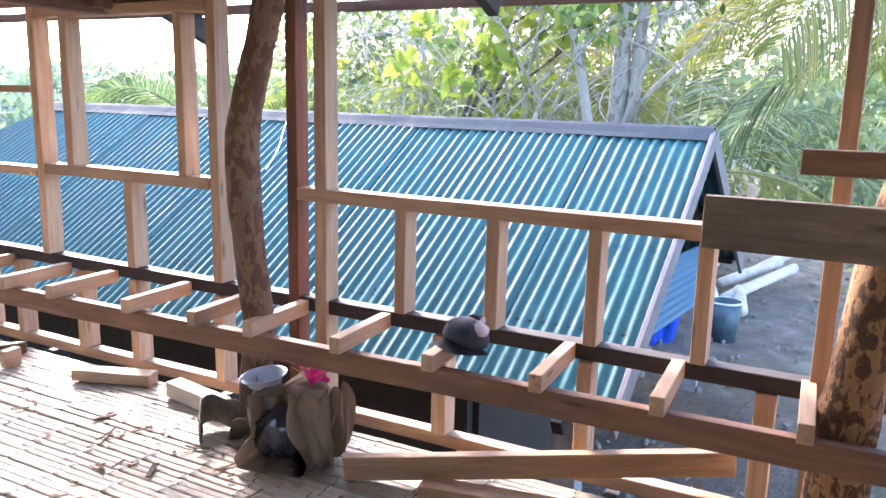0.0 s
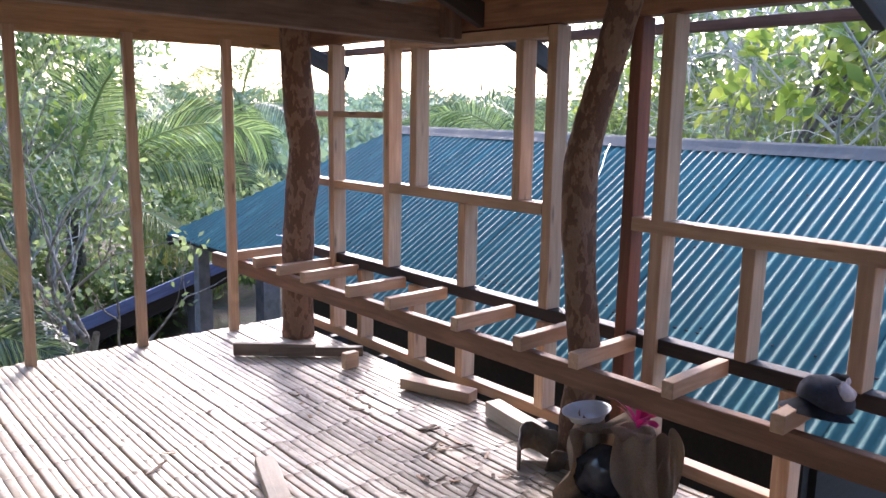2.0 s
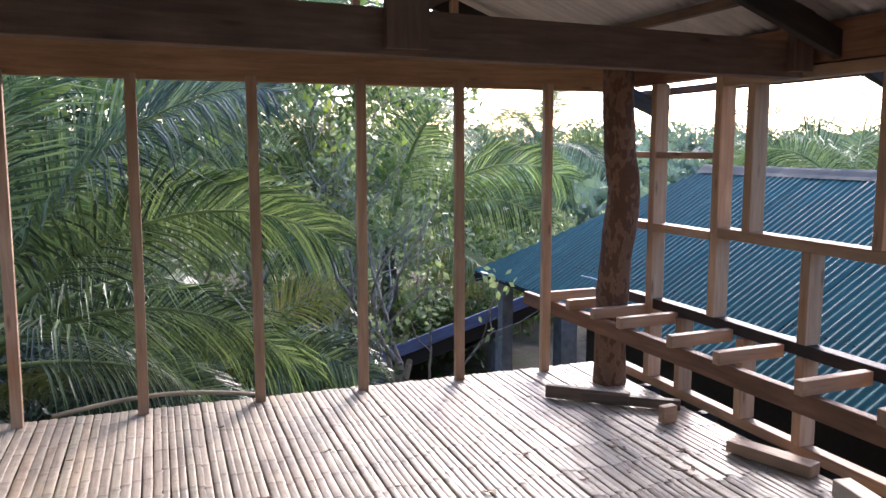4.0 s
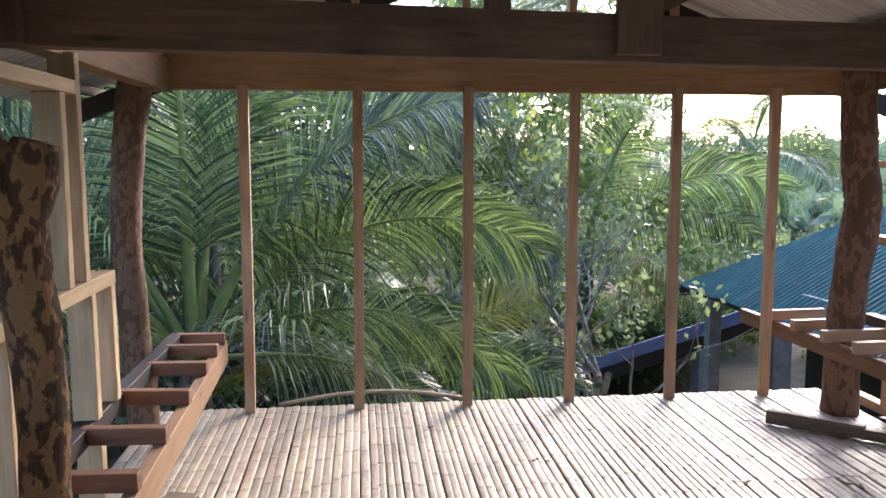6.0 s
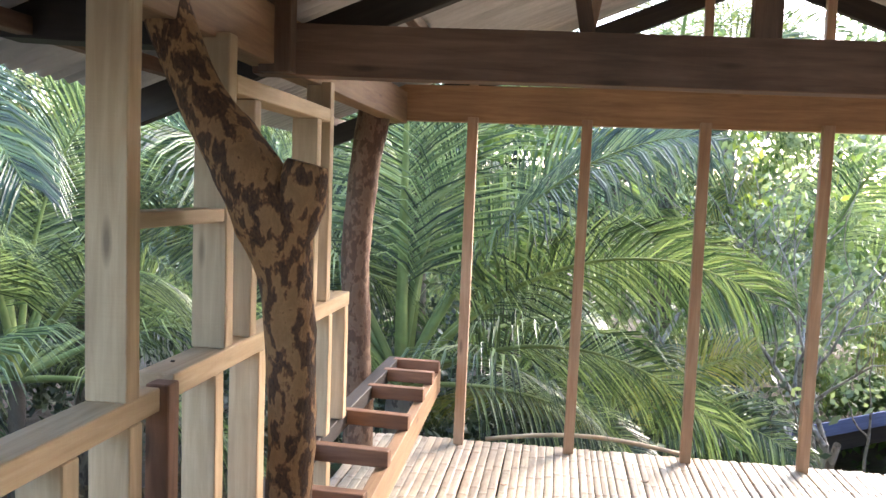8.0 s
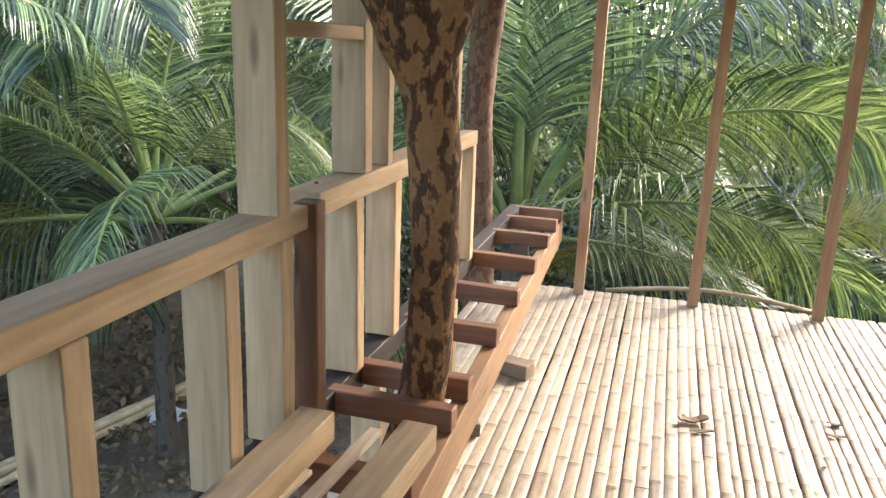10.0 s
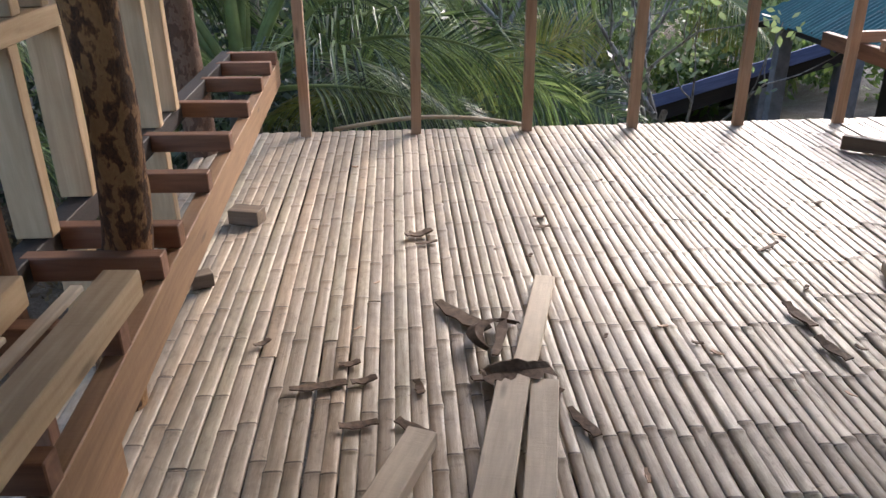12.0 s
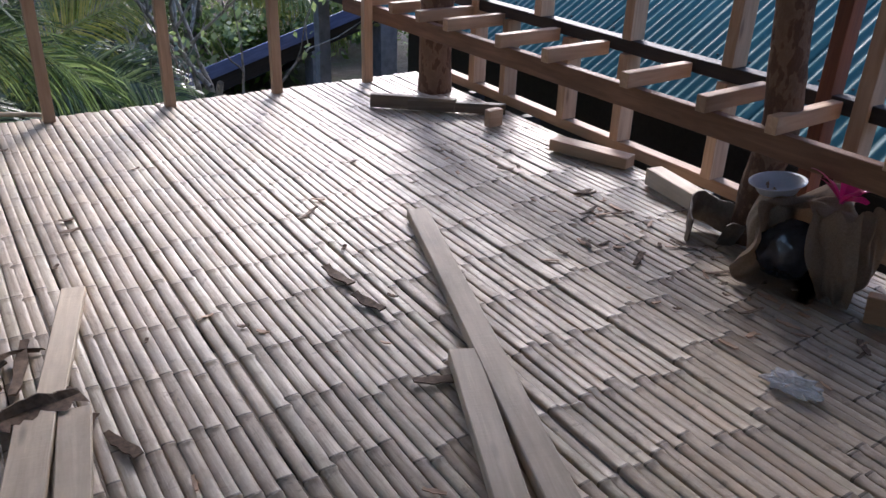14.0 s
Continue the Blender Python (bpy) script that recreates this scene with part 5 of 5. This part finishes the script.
def build_torn_bark():
    bm = bmesh.new()
    q = random.Random(2)
    rows = []
    for k in range(15):
        s = k / 14
        x = -0.11 + 0.22 * s
        h = 0.010 + 0.014 * math.sin(math.pi * s) + q.uniform(-0.006, 0.006)
        rows.append([bm.verts.new((x, y + 0.012 * math.sin(5 * s), z)) for y, z in ((0.03, 0.0), (0.018, h), (0.008, h + 0.004), (-0.012, 0.006), (-0.05 + q.uniform(-0.02, 0.02), 0.004))])
    for a, b in zip(rows, rows[1:]):
        for j in range(4):
            bm.faces.new((a[j], b[j], b[j + 1], a[j + 1]))
    tagged(part("torn_bark", bm, M_BARKCHIP, None, m=pose(0.915, 0.835, FL + 0.032, 0, 0, 14)), "dark torn strip of bark across the split planks", "bark")
    bm = bmesh.new()
    rows = []
    for k in range(13):
        a = radians(-20 + 150 * k / 12)
        w = 0.028 * math.sin(math.pi * (k + 1) / 14) + 0.004
        rows.append([bm.verts.new((0.13 * math.cos(a), 0.13 * math.sin(a) + y, 0.012 + 0.03 * math.sin(a) + z)) for y, z in ((w, 0.0), (0, 0.012), (-w, 0.0))])
    for a, b in zip(rows, rows[1:]):
        for j in range(2):
            bm.faces.new((a[j], b[j], b[j + 1], a[j + 1]))
    bmesh.ops.solidify(bm, geom=bm.faces[:], thickness=0.005)
    tagged(part("bark_curl", bm, M_BARKCHIP, None, m=pose(0.94, 1.04, FL, 0, 0, 95)), "dark curled bark strip lying beside the plank", "bark")


def build_sacks():
    s = thing("sack", "slumped grey-brown sackcloth bag tied with pink ribbon, half full", "sack", at=(3.42, 0.27, FL))
    # the bag lies open towards the room, its lip folded and dragging on the floor
    to, side, up = Vector((-0.774, -0.633, 0)), Vector((0.633, -0.774, 0)), Vector((0, 0, 1))
    lip = ((-0.18, 0.30, -0.02), (-0.09, 0.275, -0.05), (-0.02, 0.325, 0.0), (0.025, 0.23, 0.07), (0.07, 0.12, 0.11), (0.04, 0.008, 0.16),
           (-0.08, 0.012, 0.11), (-0.185, 0.008, 0.08), (-0.235, 0.04, 0.04), (-0.165, 0.17, 0.05))
    n_lip = len(lip)

    def lip_at(t):
        k = int(t * n_lip) % n_lip
        f = t * n_lip - int(t * n_lip)
        a, b, c, d = (Vector(lip[(k + e) % n_lip]) for e in (-1, 0, 1, 2))
        return 0.5 * (2 * b + (c - a) * f + (2 * a - 5 * b + 4 * c - d) * f * f + (3 * b - a - 3 * c + d) * f ** 3)

    def loft(last, bulge, seed, back=-0.25, thick=0.005):
        """Cloth drawn from the lip, over a belly, to a gathered end."""
        bm = bmesh.new()
        rows, nj, nk = [], 90, 26
        for k in range(nk + 1):
            w = k / nk
            ring = []
            for j in range(nj):
                t = j / nj
                e = lip_at(t)
                an = math.radians(120) - 2 * math.pi * t
                belly = Vector((0.04 + bulge * 1.12 * math.cos(an), 0.15 + bulge * math.sin(an), -0.11))
                end = Vector((0.10 + 0.04 * math.cos(an), last + 0.03 * math.sin(an), back))
                u = min(1.0, w * 2)
                q = e.lerp(belly, u * u * (3 - 2 * u)) if w < 0.5 else belly.lerp(end, (2 * w - 1) ** 1.6)
                fold = 0.006 * math.sin(7 * an + 6 * w + seed) + 0.034 * noise.noise((2.2 * math.cos(an) + seed, 2.2 * math.sin(an), 2.4 * w)) + 0.012 * noise.noise((6 * math.cos(an), 6 * math.sin(an) + seed, 5 * w))
                rad = Vector((q.x - 0.04, q.y - 0.15, 0))
                q = q + rad.normalized() * fold * math.sin(math.pi * min(1, 0.15 + w)) * 1.3
                c = side * q.x + to * q.z
                ring.append(bm.verts.new((c.x, c.y, max(0.004, q.y))))
            rows.append(ring)
        for r0, r1 in zip(rows, rows[1:]):
            for j in range(nj):
                bm.faces.new((r0[j], r0[(j + 1) % nj], r1[(j + 1) % nj], r1[j]))
        bm.faces.new(rows[-1])
        bmesh.ops.solidify(bm, geom=bm.faces[:], thickness=thick)
        return bm

    part("cloth", loft(0.30, 0.165, 3), M_BURLAP, s, smooth=True)
    bm = bmesh.new()
    bmesh.ops.create_icosphere(bm, subdivisions=4, radius=1)
    for v in bm.verts:
        q = v.co * (1 + 0.16 * noise.noise(v.co * 2.1) + 0.10 * noise.noise(v.co * 4.7) + 0.05 * noise.noise(v.co * 11))
        c = side * (-0.035 + 0.115 * q.x) + to * (-0.015 + 0.07 * q.y)
        v.co = Vector((c.x, c.y, max(0.006, 0.125 + 0.12 * q.z)))
    part("lining", bm, M_BLACKPLASTIC, s, "shiny black plastic showing from the mouth", smooth=True)

    def drape(width, height, seed):
        """A hanging fold of sackcloth, gathered at the top."""
        bm = bmesh.new()
        rows = []
        for k in range(25):
            q = k / 24
            row = []
            for j in range(45):
                t = j / 44 - 0.5
                w = width * (0.35 + 0.65 * math.sin(math.pi * min(1, 0.3 + 0.6 * (1 - q))))
                n1 = noise.noise((t * 3 + seed, q * 2, 0))
                c = side * (w * t + 0.03 * math.sin(3 * q + seed)) + to * (0.022 * math.sin(t * 9 + 5 * q + seed) + 0.07 * n1 + 0.05 * math.sin(math.pi * q) - 0.03 * q)
                row.append(bm.verts.new((c.x, c.y, max(0.004, height * q + 0.025 * math.sin(t * 11 + seed) * q))))
            rows.append(row)
        for r0, r1 in zip(rows, rows[1:]):
            for j in range(44):
                bm.faces.new((r0[j], r0[j + 1], r1[j + 1], r1[j]))
        bmesh.ops.solidify(bm, geom=bm.faces[:], thickness=0.005)
        return bm

    for off, near, wd, ht, sd, turn in ((0.10, 0.10, 0.17, 0.32, 2, -10), (0.20, -0.02, 0.11, 0.29, 5, 15)):
        c = side * off + to * near
        part("loose_flap", drape(wd, ht, sd), M_BURLAP, s, m=pose(c.x, c.y, 0, 0, 0, turn), smooth=True)
    r = random.Random(6)
    knot = side * 0.09 - to * 0.02 + up * 0.335
    for k in range(11):
        a = r.uniform(0, 6.28)
        bm = bmesh.new()
        h = r.uniform(0.5, 1.9)
        pts = [Vector((math.cos(a) * q, math.sin(a) * q, h * q - 7.0 * q * q)) for q in np.linspace(0, r.uniform(0.07, 0.13), 9)]
        wv = Vector((-math.sin(a), math.cos(a), 0.4)).normalized() * r.uniform(0.010, 0.022)
        vs = [(bm.verts.new(p + wv * (0.4 + 0.6 * math.sin(3 * i / 8))), bm.verts.new(p - wv * (0.4 + 0.6 * math.sin(3 * i / 8)))) for i, p in enumerate(pts)]
        for u, v in zip(vs, vs[1:]):
            bm.faces.new((u[0], u[1], v[1], v[0]))
        bmesh.ops.solidify(bm, geom=bm.faces[:], thickness=0.0012)
        part("ribbon", bm, M_PINK, s, "bright pink plastic ribbon", m=pose(*knot))
    # white basin leaning by the post
    bm = bmesh.new()
    prof = ((0.0, 0.0), (0.085, 0.0), (0.11, 0.10), (0.125, 0.105), (0.125, 0.098), (0.105, 0.09), (0.08, 0.008), (0.0, 0.008))
    rows = [[bm.verts.new((r_ * math.cos(a), r_ * math.sin(a), z)) for a in np.linspace(0, 2 * math.pi, 33)[:-1]] for r_, z in prof[1:-1]]
    for r0, r1 in zip(rows, rows[1:]):
        for j in range(32):
            bm.faces.new((r0[j], r0[(j + 1) % 32], r1[(j + 1) % 32], r1[j]))
    bm.faces.new(rows[0][::-1])
    bm.faces.new(rows[-1])
    tagged(part("basin", bm, M_WHITEPLASTIC, None, m=pose(3.475, 0.455, 0.312, -6, -6, 0) @ Matrix.Diagonal((0.84, 0.84, 0.40, 1)), smooth=True), "shallow bluish white plastic basin on the sacks beside the post", "basin")
    bm = cloth_lump(0.07, 0.07, 0.30, 13, 5, 0.8, 0.1)
    tagged(part("sack", bm, M_BURLAP, None, m=pose(3.50, 0.46, FL), smooth=True), "small crumpled sackcloth bag under the basin", "sack")
    # curled bark
    bm = bmesh.new()
    rows = []
    for k in range(23):
        a = radians(-150 + 290 * k / 22)
        rr = 0.10 + 0.02 * math.sin(3 * a)
        z1 = 0.13 + 0.03 * noise.noise((k * 0.4, 0, 0))
        rows.append([bm.verts.new((q * math.cos(a), q * math.sin(a), z)) for q, z in ((rr, 0), (rr + 0.02, z1), (rr + 0.012, z1 + 0.002), (rr - 0.01, 0.004))])
    for r0, r1 in zip(rows, rows[1:]):
        for j in range(4):
            bm.faces.new((r0[j], r1[j], r1[(j + 1) % 4], r0[(j + 1) % 4]))
    tagged(part("bark_curl", bm, M_GREY, None, m=pose(3.46, 0.72, FL, 8, -12, 40), smooth=True), "wide curled strip of brown bark on the floor", "bark")
    # crumpled clear wrapper
    m, nt, p = mat_new("clear_plastic_film", 0.15)
    p.inputs["Base Color"].default_value = (0.85, 0.86, 0.88, 1)
    p.inputs["Transmission Weight"].default_value = 0.6
    p.inputs["IOR"].default_value = 1.3
    bm = bmesh.new()
    bmesh.ops.create_icosphere(bm, subdivisions=4, radius=1)
    for v in bm.verts:
        n = noise.noise(v.co * 2.2) + 0.7 * noise.noise(v.co * 5)
        v.co *= 1 + 0.45 * n
        v.co = Vector((v.co.x * 0.035, v.co.y * 0.075, max(-0.02, v.co.z * 0.03)))
    tagged(part("plastic_wrapper", bm, m, None, m=pose(2.83, -0.15, FL + 0.02, 0, 0, 15)), "crumpled clear plastic wrapper on the floor", "wrapper")


def build_cap():
    c = thing("cap", "grey and navy cloth cap lying on the bench crosspiece", "cap", at=(3.62, -0.42, 0.60))
    bm = bmesh.new()
    bmesh.ops.create_uvsphere(bm, u_segments=24, v_segments=14, radius=0.095)
    bmesh.ops.delete(bm, geom=[v for v in bm.verts if v.co.z < -0.03], context="VERTS")
    for v in bm.verts:
        v.co.x *= 1.05
        v.co.z *= 0.85
        v.co += Vector((0, 0, 1)) * 0.012 * noise.noise(v.co * 14)
    bmesh.ops.solidify(bm, geom=bm.faces[:], thickness=0.004)
    part("crown", bm, M_NAVY, c, m=pose(0.02, -0.02, 0.03, 10, 12, 0), smooth=True)
    bm = bmesh.new()
    rows = []
    for q in (0.07, 0.10, 0.135):
        rows.append([bm.verts.new((q * math.cos(a), q * math.sin(a) * 1.0, -0.012 + 0.03 * math.cos((a - math.pi) * 1.2) - (q - 0.07) * 0.5)) for a in np.linspace(radians(100), radians(260), 15)])
    for r0, r1 in zip(rows, rows[1:]):
        for j in range(14):
            bm.faces.new((r0[j], r0[j + 1], r1[j + 1], r1[j]))
    bmesh.ops.solidify(bm, geom=bm.faces[:], thickness=0.004)
    part("brim", bm, M_NAVY, c, m=pose(0.02, 0.0, 0.03, 0, -8, 0), smooth=True)
    part("side_panel", cloth_lump(0.07, 0.06, 0.075, 21, 5, 0.9, 0.1), M_GREYCLOTH, c, "grey back panel", m=pose(0.03, -0.035, 0.03), smooth=True)


# ---- the yards ----
def build_yards():
    r = random.Random(17)
    pts = [(0.15 + 1.25 * q, 3.80 + 0.05 * math.sin(3 * q), -0.02 + 0.055 * math.sin(math.pi * q)) for q in np.linspace(0, 1, 16)]
    tagged(part("bent_pole", tube_bm(pts, [0.014] * 16, 8, 0.05), M_CULM, None, smooth=True), "thin bent pole along the floor's edge", "pole")
    # bamboo poles on the ground by the small palm
    for k in range(5):
        z = ground_height(-3.9, 3.6) + 0.06 + 0.07 * (k // 3)
        off = 0.10 * (k % 3) + 0.05 * (k // 3)
        a, b = Vector((-4.25 - off, 1.7, z)), Vector((-3.55 - off * 0.7 + 0.03 * k, 4.95 + 0.15 * (k % 2), z + 0.02))
        pts = [a.lerp(b, q) for q in np.linspace(0, 1, 29)]
        ob = part("bamboo_pole", tube_bm(pts, [0.036 * (1.1 if i % 4 == 0 else 1.0) for i in range(29)], 8, 0.02), M_CULM, None, smooth=True)
        tagged(ob, "dry bamboo pole lying on the ground", "bamboo pole", "bamboo poles on the ground")
    tagged(part("cloth", cloth_lump(0.12, 0.16, 0.09, 31, 4, 0.6), M_WHITEPLASTIC, None, m=pose(-3.55, 4.30, ground_height(-3.55, 4.3)), smooth=True), "crumpled pale blue cloth on the poles", "cloth")
    # cut fronds on the ground
    for x, y, a in ((-2.7, 2.1, 100), (-2.9, 1.5, 70), (-3.1, 2.6, 130), (-2.2, 2.7, 60)):
        stalk, blades = frond(8)
        ob = part("fallen_frond", stalk, M_RACHIS, None, m=pose(x, y, ground_height(x, y) + 0.12, 0, 14, a) @ Matrix.Scale(0.6, 4))
        part("blade", blades, M_PALM, ob)
        tagged(ob, "cut green palm frond lying on the ground", "palm frond")
    # the side of the neighbouring house
    bm = corrugated(2.2, 0.42, 0.05, 0.004)
    tagged(part("iron_sheet", bm, M_BLUE, None, m=pose(5.6, -0.62, 0.05, 70, 2, -4), smooth=True), "flat blue painted iron sheet leaning at the gable", "iron sheet")
    tagged(part("tarpaulin", cloth_lump(0.26, 0.2, 1.1, 41, 6, 0.5), M_TARP, None, m=pose(9.9, 0.14, ground_height(9.9, 0.14) - 0.02), smooth=True), "bright blue tarpaulin bundle beside the house", "tarpaulin")
    b = thing("bucket", "dark teal plastic bucket with pale rim in the yard", "bucket", at=(10.15, -0.56, ground_height(10.15, -0.56)))
    bm = bmesh.new()
    rows = [[bm.verts.new((q * math.cos(a), q * math.sin(a), z)) for a in np.linspace(0, 2 * math.pi, 29)[:-1]] for q, z in ((0.14, 0), (0.18, 0.46), (0.165, 0.46), (0.13, 0.03))]
    for r0, r1 in zip(rows, rows[1:]):
        for j in range(28):
            bm.faces.new((r0[j], r0[(j + 1) % 28], r1[(j + 1) % 28], r1[j]))
    bm.faces.new(rows[0][::-1])
    bm.faces.new(rows[-1])
    part("body", bm, M_BUCKET, b, smooth=True)
    bm = bmesh.new()
    rows = [[bm.verts.new((q * math.cos(a), q * math.sin(a), z)) for a in np.linspace(0, 2 * math.pi, 29)[:-1]] for q, z in ((0.183, 0.44), (0.195, 0.455), (0.183, 0.47), (0.17, 0.465))]
    for r0, r1 in zip(rows, rows[1:] + rows[:1]):
        for j in range(28):
            bm.faces.new((r0[j], r0[(j + 1) % 28], r1[(j + 1) % 28], r1[j]))
    part("rim", bm, M_WHITEPLASTIC, b, smooth=True)
    for k in range(9):
        x, y = 10.6 + 0.28 * k, -0.25 + r.uniform(-0.4, 0.4)
        z = ground_height(x, y) + 0.12
        a = Vector((x, y, z))
        c = a + Vector((r.uniform(0.6, 1.6), r.uniform(-0.8, 0.5), r.uniform(-0.02, 0.25)))
        tagged(part("pole", tube_bm([a.lerp(c, q) for q in np.linspace(0, 1, 6)], [0.075] * 6, 10, 0.03), M_PIPE, None, smooth=True), "whitish pole in a heap in the yard", "pole", "heap of poles")
    bm = bmesh.new()
    for k in range(520):
        x, y = r.uniform(5.0, 16), r.uniform(-5.5, 0.6)
        s = r.uniform(0.015, 0.07) * (1.3 if r.random() < 0.06 else 0.8)
        bmesh.ops.create_icosphere(bm, subdivisions=1, radius=s, matrix=Matrix.Translation((x, y, ground_height(x, y) + s * 0.3)) @ pose(0, 0, 0, r.uniform(0, 180), r.uniform(0, 180), 0) @ Matrix.Diagonal((1, r.uniform(0.5, 1.5), r.uniform(0.4, 0.9), 1)))
    tagged(part("rubble", bm, M_RUBBLE), "scattered stones and debris on the yard", "rubble", kind="stuff")
    # dead leaves lying about the ground
    leaf_cloud("leaf_litter", "dry leaf litter scattered on the soil", "leaf litter",
               [(r.uniform(-8, 0), r.uniform(-3, 9), -1.72, 0.5, 0.04) for k in range(150)] + [(r.uniform(5, 14), r.uniform(-5, 0), -1.4, 0.5, 0.25) for k in range(60)], 30, 0.09, M_LITTER, 12)
    # cord over the neighbour's roof
    pts = [Vector((N_RX - 1.86 + 0.02 * math.sin(y * 3), y, N_RZ - 1.86 * 0.587 + 0.035 + 0.01 * math.sin(5 * y))) for y in np.linspace(0.9, 5.6, 40)]
    tagged(part("cord", tube_bm(pts, [0.005] * 40, 5, 0), M_WHITEPLASTIC), "thin white cord lying over the iron roof", "cord")
    pts = [Vector((N_RX - d, 2.84 - 0.42 * d + 0.02 * math.sin(9 * d), N_RZ - 0.594 * d + 0.03)) for d in np.linspace(0.12, 0.75, 12)]
    tagged(part("cord", tube_bm(pts, [0.006] * 12, 5, 0), M_WHITEPLASTIC), "short pale cord hanging from the ridge of the iron roof", "cord")


M_LITTER = leaf("dry_leaf", [(0.20, 0.14, 0.08), (0.28, 0.21, 0.13), (0.13, 0.09, 0.055)], 0.15, 0.8)
build_chips()
build_torn_bark()
build_sacks()
build_cap()
build_yards()


def build_litter():
    """Fallen leaves over the bare ground beside the house."""
    r = random.Random(77)
    balls = []
    for k in range(300):
        x, y = r.uniform(-7.5, -0.9), r.uniform(-1.5, 7.0)
        balls.append((x, y, ground_height(x, y) + 0.012, 0.45, 0.012))
    leaf_cloud("leaf_litter", "fallen dry leaves strewn on bare brown ground", "leaf litter", balls, 26, 0.085, M_LITTER, 78, flat=0.0)


build_litter()

build_floor()
